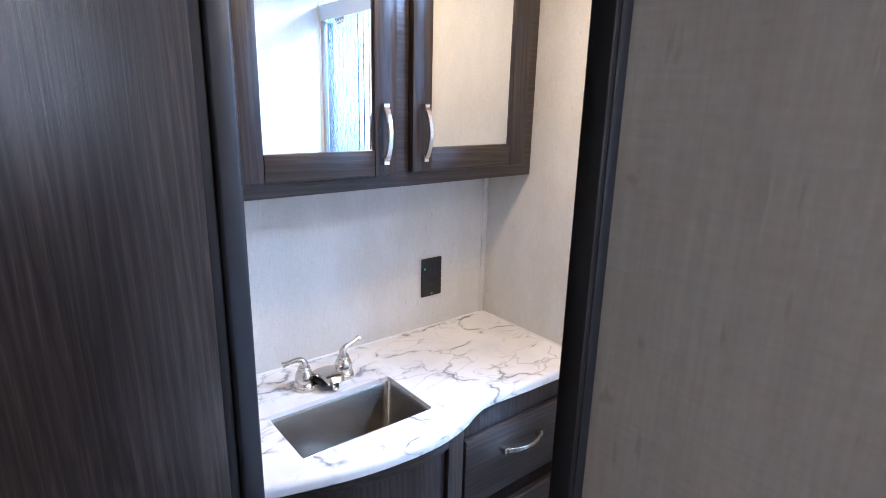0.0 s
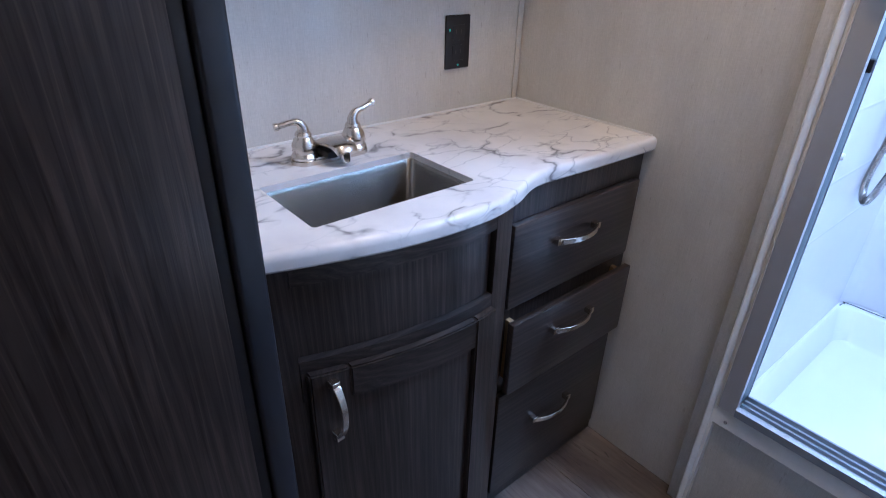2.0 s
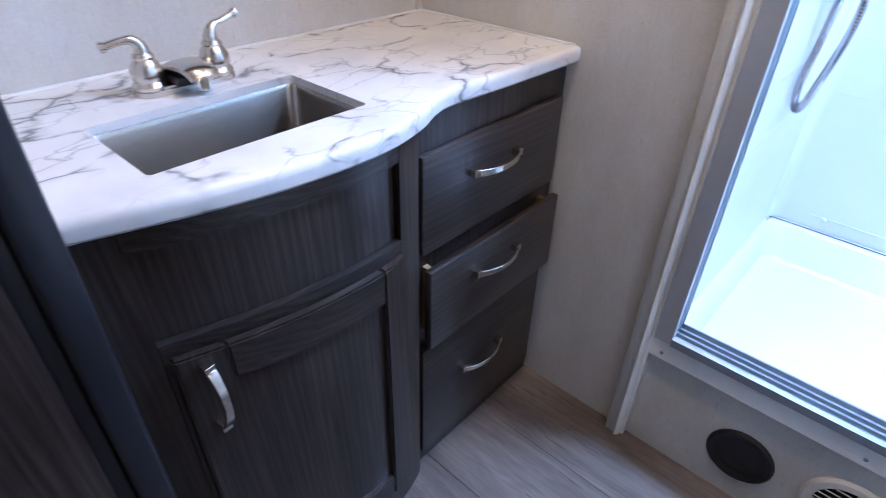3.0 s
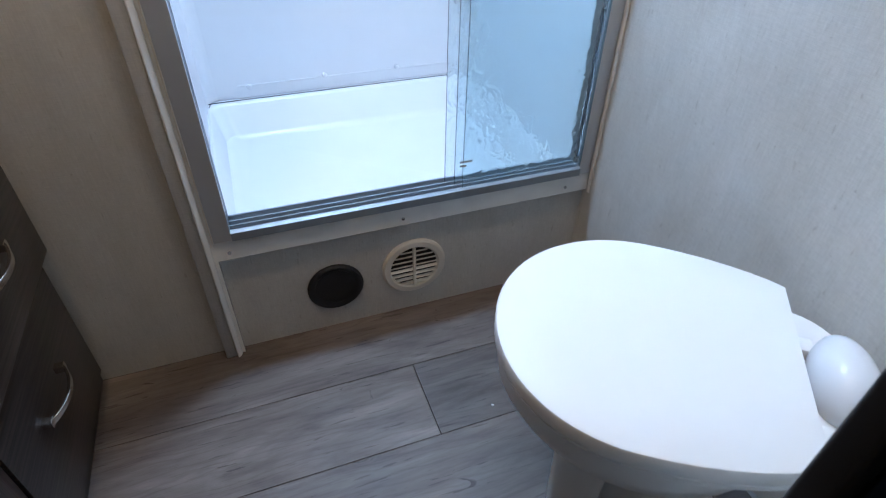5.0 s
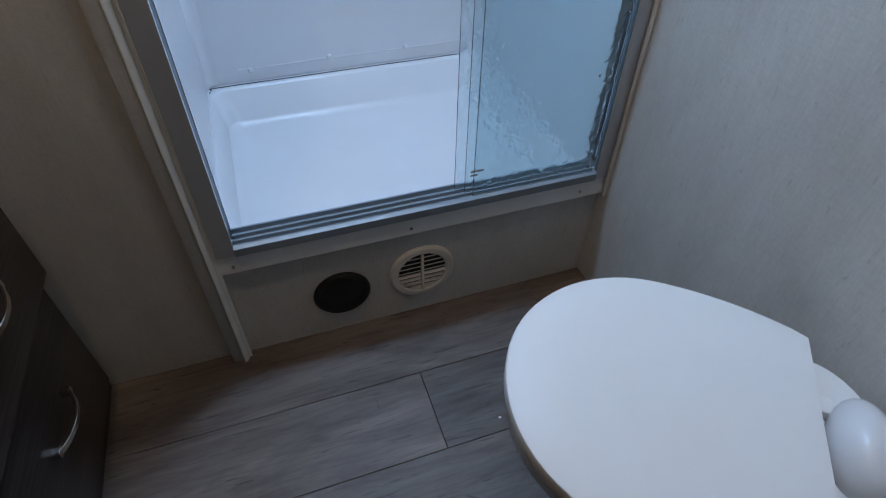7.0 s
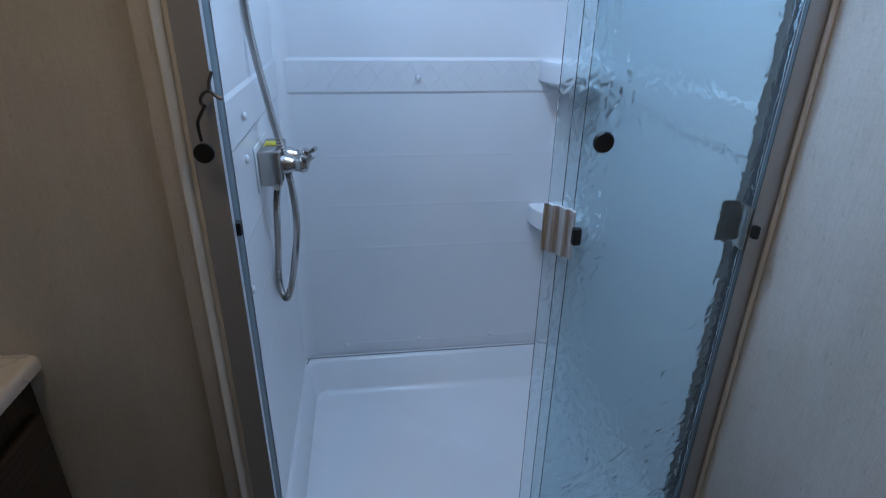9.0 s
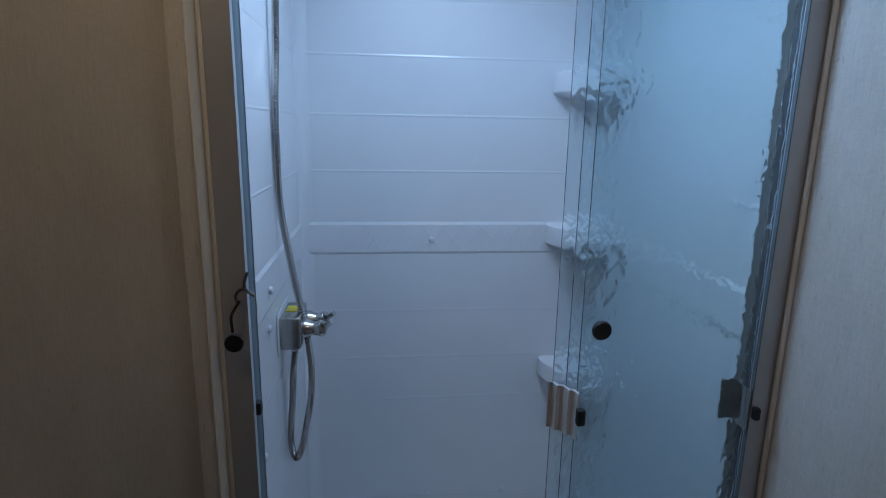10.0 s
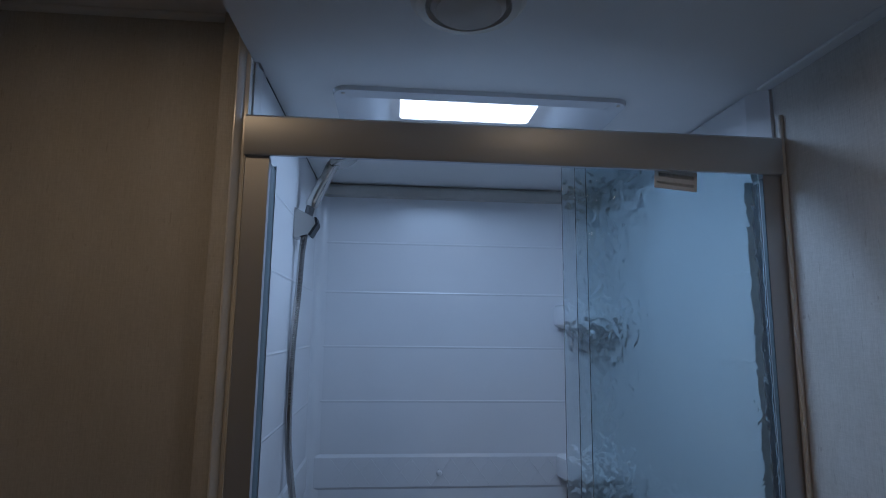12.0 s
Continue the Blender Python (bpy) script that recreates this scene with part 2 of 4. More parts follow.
DARK_BEIGE = plain("darker_beige_plastic", (0.52, 0.47, 0.41), 0.45)
# Dark tone for thin joints and for strips that stand in for shade.
DARK_JOINT_SHADE = plain("dark_joint_and_shade", (0.05, 0.054, 0.06), 0.55)
TEAL_STRIP = plain("grey_green_strip", (0.10, 0.14, 0.16), 0.5)
PRINT_GREY = plain("grey_print", (0.40, 0.42, 0.43), 0.6)
DARK_NICKEL = brushed("darker_satin_nickel", (0.46, 0.44, 0.42), 0.24, (40, 40, 300))
GUNMETAL = brushed("gunmetal", (0.14, 0.14, 0.145), 0.35, (40, 40, 300))
lens_mat, lens_n, lens_l, lens_b = material("daylit_lens", (0.9, 0.9, 0.9), 0.4)
lens_b.inputs["Emission Color"].default_value = (0.74, 0.87, 1.0, 1)
lens_b.inputs["Emission Strength"].default_value = 6.0

warm_lens, wn, wl, wb = material("warm_lens", (0.9, 0.9, 0.85), 0.4)
wb.inputs["Emission Color"].default_value = (1.0, 0.78, 0.5, 1)
wb.inputs["Emission Strength"].default_value = 8.0

# Glow for the added hall panel; no such source is known there.
hall_glow_mat, pn, pl, pb = material("hall_glow", (0.8, 0.85, 0.9), 0.3)
pb.inputs["Emission Color"].default_value = (0.85, 0.90, 1.0, 1)
pb.inputs["Emission Strength"].default_value = 2.4

# ---- mesh helpers ----


def bm_new():
    return bmesh.new()


def box(bm, x0, x1, y0, y1, z0, z1, bevel=0.0, seg=2):
    g = bmesh.ops.create_cube(bm, size=1.0)
    for v in g["verts"]:
        v.co = Vector(((x0 + x1) / 2 + v.co.x * (x1 - x0), (y0 + y1) / 2 + v.co.y * (y1 - y0), (z0 + z1) / 2 + v.co.z * (z1 - z0)))
    if bevel:
        es = list({e for v in g["verts"] for e in v.link_edges})
        bmesh.ops.bevel(bm, geom=es, offset=bevel, segments=seg, affect="EDGES", profile=0.5)
    return bm


def prism(bm, pts, z0, z1, axis="z"):
    """A closed outline pushed from z0 to z1 along an axis."""
    def at(a, b, c):
        return {"z": (a, b, c), "x": (c, a, b), "y": (a, c, b)}[axis]
    lo = [bm.verts.new(at(a, b, z0)) for a, b in pts]
    hi = [bm.verts.new(at(a, b, z1)) for a, b in pts]
    bm.faces.new(lo[::-1])
    bm.faces.new(hi)
    k = len(pts)
    for i in range(k):
        bm.faces.new((lo[i], lo[(i + 1) % k], hi[(i + 1) % k], hi[i]))
    bmesh.ops.recalc_face_normals(bm, faces=bm.faces)
    return bm


def tube(bm, pts, radius, sides=10, radii=None):
    """A round bar along points."""
    pts = [Vector(p) for p in pts]
    rings = []
    ref = Vector((0.3, 0.2, 0.93)).normalized()
    for i, p in enumerate(pts):
        d = (pts[min(i + 1, len(pts) - 1)] - pts[max(i - 1, 0)]).normalized()
        a = d.cross(ref).normalized()
        b = d.cross(a)
        r = radii[i] if radii else radius
        rings.append([bm.verts.new(p + (a * math.cos(q) + b * math.sin(q)) * r) for q in [2 * math.pi * k / sides for k in range(sides)]])
    for r0, r1 in zip(rings, rings[1:]):
        for k in range(sides):
            bm.faces.new((r0[k], r0[(k + 1) % sides], r1[(k + 1) % sides], r1[k]))
    bm.faces.new(rings[0][::-1])
    bm.faces.new(rings[-1])
    bmesh.ops.recalc_face_normals(bm, faces=bm.faces)
    return bm


def lathe(bm, profile, m=None, sides=24):
    """Turn (radius, height) pairs about z, then move by m."""
    m = m or Matrix()
    rings = []
    for r, z in profile:
        rings.append([bm.verts.new(m @ Vector((r * math.cos(2 * math.pi * k / sides), r * math.sin(2 * math.pi * k / sides), z))) for k in range(sides)])
    for r0, r1 in zip(rings, rings[1:]):
        for k in range(sides):
            bm.faces.new((r0[k], r0[(k + 1) % sides], r1[(k + 1) % sides], r1[k]))
    bm.faces.new(rings[0][::-1])
    bm.faces.new(rings[-1])
    bmesh.ops.recalc_face_normals(bm, faces=bm.faces)
    return bm


def smooth_path(pts, steps=8):
    """Catmull-Rom points through the given ones."""
    p = [Vector(q) for q in pts]
    p = [p[0] * 2 - p[1]] + p + [p[-1] * 2 - p[-2]]
    out = []
    for i in range(1, len(p) - 2):
        for k in range(steps):
            t = k / steps
            a, b, c, d = p[i - 1], p[i], p[i + 1], p[i + 2]
            out.append(0.5 * ((2 * b) + (c - a) * t + (2 * a - 5 * b + 4 * c - d) * t * t + (3 * b - a - 3 * c + d) * t ** 3))
    out.append(p[-2])
    return out


def part(name, bm, mat, parent=None, label="", smooth=True):
    me = bpy.data.meshes.new(name)
    bm.to_mesh(me)
    bm.free()
    me.materials.append(mat)
    if smooth:
        for f in me.polygons:
            f.use_smooth = True
        me.set_sharp_from_angle(angle=radians(35))
    ob = new(name, me)
    if parent is not None:
        ob.parent = parent
        ob.matrix_parent_inverse = parent.matrix_world.inverted() if parent.parent is None else (parent.parent.matrix_basis @ parent.matrix_parent_inverse @ parent.matrix_basis).inverted()
    if label:
        ob["label"] = label
    return ob


def thing(name, x, y, z, label, category, group="", kind=""):
    e = new(name)
    e.empty_display_size = 0.05
    e.location = (x, y, z)
    e.matrix_basis = Matrix.Translation((x, y, z))
    bpy.context.view_layer.update()
    return tagged(e, label, category, group, kind)


def setting(name, bm, mat, label, category):
    return tagged(part(name, bm, mat, None, "", True), label, category, "", "structure")

# ---- structure ----
CEIL = 2.062
HIGH = 2.135
RIGHT = 1.637
setting("wall_vanity", box(bm_new(), -0.04, 0.0, -0.981, 0.03, 0, HIGH), WALL, "pale linen-textured wallpaper wall behind the vanity", "wall")
setting("wall_shower_side", box(bm_new(), 0.0, 0.706, 0.0, 0.03, 0, HIGH), WALL, "pale linen-textured wallpaper wall beside the shower", "wall")
setting("wall_toilet_side", box(bm_new(), RIGHT, RIGHT + 0.04, -0.9615, 0.0, 0, CEIL), WALL, "pale linen-textured wallpaper wall behind the toilet", "wall")
setting("wall_vanity_end", box(bm_new(), 0.0, 0.399, -0.981, -0.9215, 0, HIGH), WALL, "short partition at the end of the vanity", "wall")
setting("wall_doorway", box(bm_new(), 1.1512, RIGHT + 0.04, -1.024, -0.956, 0, CEIL), WALL, "pale wallpapered partition beside the doorway", "wall")
setting("wall_over_doorway", box(bm_new(), 0.470, 1.156, -1.022, -0.962, 1.97, HIGH), WALL, "wallpapered wall above the doorway", "wall")
setting("wall_hall_wood", box(bm_new(), 0.41, 0.468, -2.4, -0.975, 0, CEIL), WOOD, "dark wood-grain hall panel beside the doorway", "wall")
setting("wall_hall_end", box(bm_new(), 0.41, 1.95, -2.44, -2.4, 0, CEIL), WALL, "pale hall end wall", "wall")
b = bm_new()
for y0, y1, z0, z1 in ((-2.4, -1.13, 0, CEIL), (-1.13, -1.045, 0, 1.42), (-1.13, -1.045, 1.97, CEIL)):
    box(b, 1.91, 1.95, y0, y1, z0, z1)
setting("wall_hall_side", b, WALL, "pale hall side wall", "wall")
# Unseen emitter added in a wall gap to brighten the dark wood panel.
setting("hall_glow_panel", box(bm_new(), 1.951, 1.956, -1.15, -1.0465, 1.40, 1.99), hall_glow_mat, "unseen glowing panel added to light the hall wood", "window")
setting("wall_hall_return", box(bm_new(), RIGHT + 0.04, 1.95, -1.045, -1.005, 0, CEIL), WALL, "pale hall return wall", "wall")
b = bm_new()
box(b, -0.04, 0.725, -0.95, 0.03, HIGH, HIGH + 0.03)
box(b, 0.725, 0.735, -0.915, -0.001, CEIL, HIGH + 0.03)
box(b, 0.41, 0.735, -2.44, -0.95, CEIL, CEIL + 0.03)
box(b, 0.70, 0.735, 0.03, 0.85, CEIL, CEIL + 0.03)
box(b, 0.735, 0.87, -2.44, 0.85, CEIL, CEIL + 0.03)
box(b, 1.39, 1.95, -2.44, 0.85, CEIL, CEIL + 0.03)
box(b, 0.87, 1.39, -2.44, 0.10, CEIL, CEIL + 0.03)
box(b, 0.87, 1.39, 0.47, 0.85, CEIL, CEIL + 0.03)
setting("ceiling", b, CEILING, "smooth off-white ceiling panel", "ceiling")

b = bm_new()
box(b, 0.400, 0.470, -0.957, -0.9205, 0, 1.975, 0.006, 3)
b2 = bm_new()
box(b2, 0.40, 0.462, -0.9745, -0.958, 0, 1.975, 0.003)
left_jamb = setting("door_frame_left", b, BLACK_TRIM, "blue-black door jamb beside the vanity", "door frame")
part("stop_strip", b2, BLACK, left_jamb)
b = bm_new()
box(b, 1.140, 1.1510, -1.029, -0.9725, 0, 1.975, 0.003)
right_jamb = setting("door_frame_right", b, BLACK_TRIM, "black door jamb at the doorway", "door frame")
part("bath_casing", box(bm_new(), 1.115, 1.1508, -0.972, -0.951, 0, 1.975, 0.004, 3), BLACK, right_jamb)
part("hall_casing", box(bm_new(), 1.1405, 1.1508, -1.0325, -1.0292, 0, 1.975, 0.001), BLACK, right_jamb)
part("strike_plate", box(bm_new(), 1.1385, 1.1398, -1.010, -0.992, 0.93, 1.00, 0.0005), GUNMETAL, right_jamb, "small dark strike plate")
b = bm_new()
box(b, 0.470, 1.142, -1.027, -0.957, 1.955, 1.968, 0.003)
setting("door_frame_top", b, BLACK_TRIM, "black door frame head", "door frame")

# strips on the walls
b = bm_new()
box(b, 0.0, 0.004, -0.020, -0.001, 0.894, 1.366, 0.0015)
setting("trim_corner", b, WALL, "slim off-white strip in the vanity corner", "trim")
b = bm_new()
box(b, 0.681, 0.7065, -0.029, -0.0003, 0, HIGH - 0.001, 0.0025, 2)
setting("trim_batten", b, WALL, "wallpapered batten beside the shower", "trim")
b = bm_new()
box(b, 0.6785, 0.6808, -0.002, -0.0003, 0, HIGH - 0.001)
setting("trim_batten_joint", b, DARK_BEIGE, "thin brown joint along the batten", "trim")
b = bm_new()
prism(b, [(0.7068, 0.03), (0.7068, -0.0325), (0.7080, -0.0340), (0.7100, -0.0340), (0.7150, -0.0300), (0.7180, -0.0245), (0.7185, -0.020), (0.7255, -0.020), (0.7255, 0.03)], 0.0, HIGH - 0.001)
post = setting("trim_shower_post", b, TRIM_WHITE, "off-white rounded corner strip beside the shower", "trim")
part("inner_bead", box(bm_new(), 0.7245, 0.7275, -0.0275, -0.0205, 0.344, 1.958, 0.001), BEIGE, post)
b = bm_new()
tube(b, [(RIGHT - 0.004, -0.0325, 0.29), (RIGHT - 0.004, -0.0325, 1.998)], 0.0045, 10)
setting("trim_right_corner", b, BEIGE, "thin beige corner bead by the shower", "trim")
for nm, x0, x1, y0, y1, top in (("trim_ceiling_right", RIGHT - 0.022, RIGHT, -0.914, -0.001, CEIL), ("trim_ceiling_left", 0.0, 0.680, -0.022, -0.001, HIGH)):
    setting(nm, box(bm_new(), x0, x1, y0, y1, top - 0.006, top, 0.002), CEILING, "flat white ceiling trim strip", "trim")

# panel under the shower and its lip
sill = setting("wall_shower_base", box(bm_new(), 0.726, RIGHT, -0.002, 0.03, 0, 0.300), WALL, "wallpapered panel under the shower sill", "wall")
b = bm_new()
prism(b, [(-0.016, 0.286), (-0.020, 0.290), (-0.0205, 0.328), (-0.017, 0.338), (-0.008, 0.343), (0.050, 0.343), (0.050, 0.31), (-0.003, 0.31), (-0.003, 0.286)], 0.719, RIGHT - 0.001, "x")
lip = setting("trim_shower_sill", b, TRIM_WHITE, "rounded off-white plastic sill under the shower door", "trim")
for sx in (0.752, 1.14, 1.57):
    b = bm_new()
    lathe(b, [(0.0045, 0), (0.004, 0.0015), (0.001, 0.002)], Matrix.Translation((sx, -0.0205, 0.308)) @ pose(0, 0, 0, 90), 10)
    part("screw", b, CHROME, lip)

# ---- shower surround ----
SB, SL, SR = 0.78, 0.733, 1.615
surround = thing("shower_surround", 1.17, 0.4, 0.14, "white moulded plastic shower surround with ribbed walls", "shower")
RIBS = (0.70, 0.84, 0.992, 1.413, 1.570, 1.730, 1.880)


def rib_profile():
    pts = [(0.0, 0.31)]
    for z in RIBS[:3]:
        pts += [(0.0, z - 0.005), (0.0005, z), (0.0, z + 0.005)]
    pts += [(0.0, 1.168), (0.0035, 1.175), (0.0035, 1.256), (0.0, 1.265)]
    for z in RIBS[3:]:
        pts += [(0.0, z - 0.004), (0.0010, z), (0.0, z + 0.004)]
    return pts + [(0.0, CEIL - 0.002)]


def wall_panel(a0, a1, at, side):
    """A ribbed wall: side 'back' faces -y at y=at, 'left' faces +x, 'right' faces -x."""
    bm = bm_new()
    prof = rib_profile()
    rows = []
    for a in (a0, a1):
        row = []
        for d, z in prof:
            row.append(bm.verts.new({"back": (a, at - d, z), "left": (at + d, a, z), "right": (at - d, a, z)}[side]))
        rows.append(row)
    for i in range(len(prof) - 1):
        bm.faces.new((rows[0][i], rows[1][i], rows[1][i + 1], rows[0][i + 1]))
    g = bmesh.ops.extrude_face_region(bm, geom=list(bm.faces))
    out = {"back": Vector((0, 0.02, 0)), "left": Vector((-0.015, 0, 0)), "right": Vector((0.02, 0, 0))}[side]
    for v in [e for e in g["geom"] if isinstance(e, bmesh.types.BMVert)]:
        v.co += out
    bmesh.ops.recalc_face_normals(bm, faces=bm.faces)
    return bm


part("back_wall", wall_panel(SL, SR, SB, "back"), ABS, surround, smooth=False)
part("side_wall", wall_panel(0.0325, SB, SL, "left"), ABS, surround, smooth=False)
part("side_wall", wall_panel(0.0325, SB, SR, "right"), ABS, surround, smooth=False)
# rounded inner corners
for cx, sgn in ((SL, 1), (SR, -1)):
    bm = bm_new()
    r = 0.035
    pts = [(cx, SB)]
    for k in range(7):
        q = math.pi / 2 * k / 6
        pts.append((cx + sgn * (r - r * math.sin(q)), SB - (r - r * math.cos(q))))
    prism(bm, pts, 0.31, CEIL - 0.002)
    part("corner_cove", bm, ABS, surround)
# side return strips that close the alcove at the front and the top
for pts in ([(0.7262, 0.0), (0.7285, 0.0), (SL, 0.0325), (0.7262, 0.0325)], [(RIGHT - 0.0005, 0.0325), (SR, 0.0325), (RIGHT - 0.006, -0.012), (RIGHT - 0.0005, -0.012)]):
    part("top_return", prism(bm_new(), pts, 1.9585, CEIL - 0.001), ABS, surround)
part("top_trim", prism(bm_new(), [(SB, 2.020), (SB - 0.016, 2.024), (SB - 0.018, 2.048), (SB - 0.010, 2.058), (SB, 2.058)], SL + 0.001, SR - 0.001, "x"), GREIGE, surround, "grey-beige trim along the top")
for x in (SL + 0.0005,):
    part("ceiling_bead", box(bm_new(), x, x + 0.0015, 0.052, SB - 0.02, CEIL - 0.0035, CEIL - 0.0015), DARK_JOINT_SHADE, surround, "thin dark joint below the ceiling")
# raised diamonds in the band
for k in range(6):
    x0, xm, x1 = 0.80 + k * 0.115, 0.8575 + k * 0.115, 0.915 + k * 0.115
    for lo, hi in ((1.178, 1.252), (1.252, 1.178)):
        part("diamond_ridge", tube(bm_new(), [(x0, SB - 0.0038, lo), (xm, SB - 0.0038, hi)], 0.0009, 6), ABS, surround)
        part("diamond_ridge", tube(bm_new(), [(xm, SB - 0.0038, hi), (x1, SB - 0.0038, lo)], 0.0009, 6), ABS, surround)
for x, y, z, rx, ry in ((1.112, SB - 0.006, 1.212, 90, 0), (1.112, SB, 0.355, 90, 0), (0.87, SB, 0.345, 90, 0), (1.36, SB, 0.355, 90, 0), (SL + 0.006, 0.27, 1.212, 0, 90), (SL, 0.17, 0.9, 0, 90), (SL, 0.27, 1.13, 0, 90)):
    part("screw_cap", lathe(bm_new(), [(0.0085, 0), (0.0085, 0.003), (0.006, 0.006), (0.001, 0.007)], Matrix.Translation((x, y, z)) @ pose(0, 0, 0, rx, ry, 0), 12), ABS, surround)
# corner shelves
for z in (0.83, 1.262, 1.700):
    bm = bm_new()
    rings = []
    for r, dz in ((0.150, 0.0), (0.158, -0.005), (0.160, -0.014), (0.158, -0.058), (0.150, -0.066), (0.100, -0.080), (0.045, -0.100), (0.01, -0.108)):
        ring = [bm.verts.new((SR + 0.002, SB + 0.002, z + dz))]
        for k in range(13):
            q = math.pi / 2 * k / 12
            ring.append(bm.verts.new((SR + 0.002 - r * math.cos(q), SB + 0.002 - r * math.sin(q), z + dz)))
        rings.append(ring)
    bm.faces.new(rings[0])
    bm.faces.new(rings[-1][::-1])
    for r0, r1 in zip(rings, rings[1:]):
        for k in range(14):
            bm.faces.new((r0[k], r0[(k + 1) % 14], r1[(k + 1) % 14], r1[k]))
    bmesh.ops.recalc_face_normals(bm, faces=bm.faces)
    part("corner_shelf", bm, ABS, surround)


def rounded_rect(x0, x1, y0, y1, r, seg=6):
    pts = []
    for cx, cy, a in ((x1 - r, y1 - r, 0), (x0 + r, y1 - r, 90), (x0 + r, y0 + r, 180), (x1 - r, y0 + r, 270)):
        for k in range(seg + 1):
            q = radians(a + 90 * k / seg)
            pts.append((cx + r * math.cos(q), cy + r * math.sin(q)))
    return pts


def basin(bm, loops):
    """Joins loops of equal length, the last one closed by a face."""
    rings = [[bm.verts.new((x, y, z)) for x, y in pts] for pts, z in loops]
    for r0, r1 in zip(rings, rings[1:]):
        k = len(r0)
        for i in range(k):
            bm.faces.new((r0[i], r0[(i + 1) % k], r1[(i + 1) % k], r1[i]))
    bm.faces.new(rings[-1])
    return rings


bm = bm_new()
R = rounded_rect
basin(bm, [(R(SL - 0.012, SR + 0.018, 0.052, SB + 0.018, 0.002), 0.14), (R(SL - 0.012, SR + 0.018, 0.052, SB + 0.018, 0.002), 0.309),
           (R(SL + 0.006, SR - 0.006, 0.075, SB - 0.018, 0.045), 0.306), (R(SL + 0.014, SR - 0.014, 0.083, SB - 0.027, 0.045), 0.298),
           (R(SL + 0.034, SR - 0.034, 0.095, SB - 0.060, 0.05), 0.215), (R(SL + 0.056, SR - 0.056, 0.115, SB - 0.080, 0.05), 0.200)])
bmesh.ops.recalc_face_normals(bm, faces=bm.faces)
part("shower_pan", bm, ABS, surround, "white shower pan with a raised rim")
part("pan_joint", tube(bm_new(), smooth_path([(SL + 0.006, SB - 0.042, 0.3082), (SL + 0.012, SB - 0.022, 0.3085), (SL + 0.034, SB - 0.0125, 0.3088), (SL + 0.30, SB - 0.0115, 0.3088), (SR - 0.04, SB - 0.0115, 0.3088)]), 0.0013, 6), DARK_JOINT_SHADE, surround, "thin dark joint behind the rim")
part("wall_ridge", tube(bm_new(), [(SL + 0.10, SB - 0.0002, 0.350), (SR - 0.06, SB - 0.0002, 0.350)], 0.0018, 6), ABS, surround)

# ---- shower door ----
door = thing("shower_door", 1.17, 0.0, 0.343, "brushed nickel sliding shower door pushed open, with rippled blue-green glass panes", "shower door")
JL0, JL1, JR0, JR1 = 0.728, 0.765, 1.599, RIGHT - 0.006


def channel(x0, x1, flip):
    """An upright jamb: a box with a groove facing the opening."""
    a, c = (x0, x1) if not flip else (x1, x0)
    s = 1 if not flip else -1
    g = c - s * 0.016
    return [(a, -0.026), (c, -0.026), (c, -0.012), (g, -0.010), (g, 0.030), (c, 0.0315), (c, 0.0322), (a, 0.0322)]


part("jamb", prism(bm_new(), channel(JL0, JL1, False), 0.343, 1.892), JAMB_METAL, door)
part("jamb", prism(bm_new(), channel(JR0, JR1, True), 0.343, 1.892), JAMB_METAL, door)
# Dark strip paints shade into the groove of the right jamb.
part("groove_shade_strip", box(bm_new(), JR0 + 0.0135, JR0 + 0.0158, -0.0095, 0.0298, 0.370, 1.886), DARK_JOINT_SHADE, door)
bm = bm_new()
prism(bm, [(-0.034, 1.892), (-0.036, 1.896), (-0.036, 1.954), (-0.032, 1.958), (0.0322, 1.958), (0.0322, 1.917), (0.0262, 1.917), (0.0262, 1.935), (-0.026, 1.935), (-0.026, 1.892)], 0.7265, RIGHT - 0.006, "x")
part("header", bm, FRAME_METAL, door, "brushed nickel header rail")
# Dark slab paints in the shade inside the header channel.
part("header_channel_shade", box(bm_new(), JL1 - 0.001, JR0 + 0.001, -0.0258, 0.0260, 1.918, 1.930, 0.001), DARK_JOINT_SHADE, door)
# Grey-green strips cover the inner edges of both jambs.
part("jamb_strip", box(bm_new(), JL1 - 0.014, JL1 - 0.001, -0.0115, 0.0305, 0.368, 1.886, 0.001), TEAL_STRIP, door)
part("jamb_strip", box(bm_new(), JR0 - 0.0015, JR0 - 0.0002, -0.0255, -0.0175, 0.368, 1.886), TEAL_STRIP, door)
bm = bm_new()
prism(bm, [(-0.030, 0.343), (-0.030, 0.362), (-0.022, 0.366), (-0.020, 0.358), (-0.008, 0.358), (-0.007, 0.366), (-0.004, 0.366), (-0.003, 0.358), (0.009, 0.358), (0.010, 0.366), (0.013, 0.366),
           (0.014, 0.358), (0.026, 0.358), (0.028, 0.368), (0.0322, 0.368), (0.0322, 0.343)], JL1, JR0, "x")
part("bottom_track", bm, TRACK_METAL, door, "grooved bottom track")
PANES = ((1.257, 0.021), (1.275, 0.004), (1.288, -0.014))
panes = []
for x0, y in PANES:
    bm = bm_new()
    box(bm, x0, 1.607, y - 0.0022, y + 0.0022, 0.360, 1.906)
    p = part("pane", bm, GLASS, door, smooth=False)
    p.visible_shadow = False
    panes.append(p)
# zigzag metal bumper joining the pane edges
bm = bm_new()
prof = [(1.254, 0.024), (1.258, 0.028), (1.262, 0.025), (1.265, 0.012), (1.271, 0.013), (1.276, 0.009), (1.280, -0.006), (1.285, -0.005), (1.289, -0.010), (1.290, -0.022)]
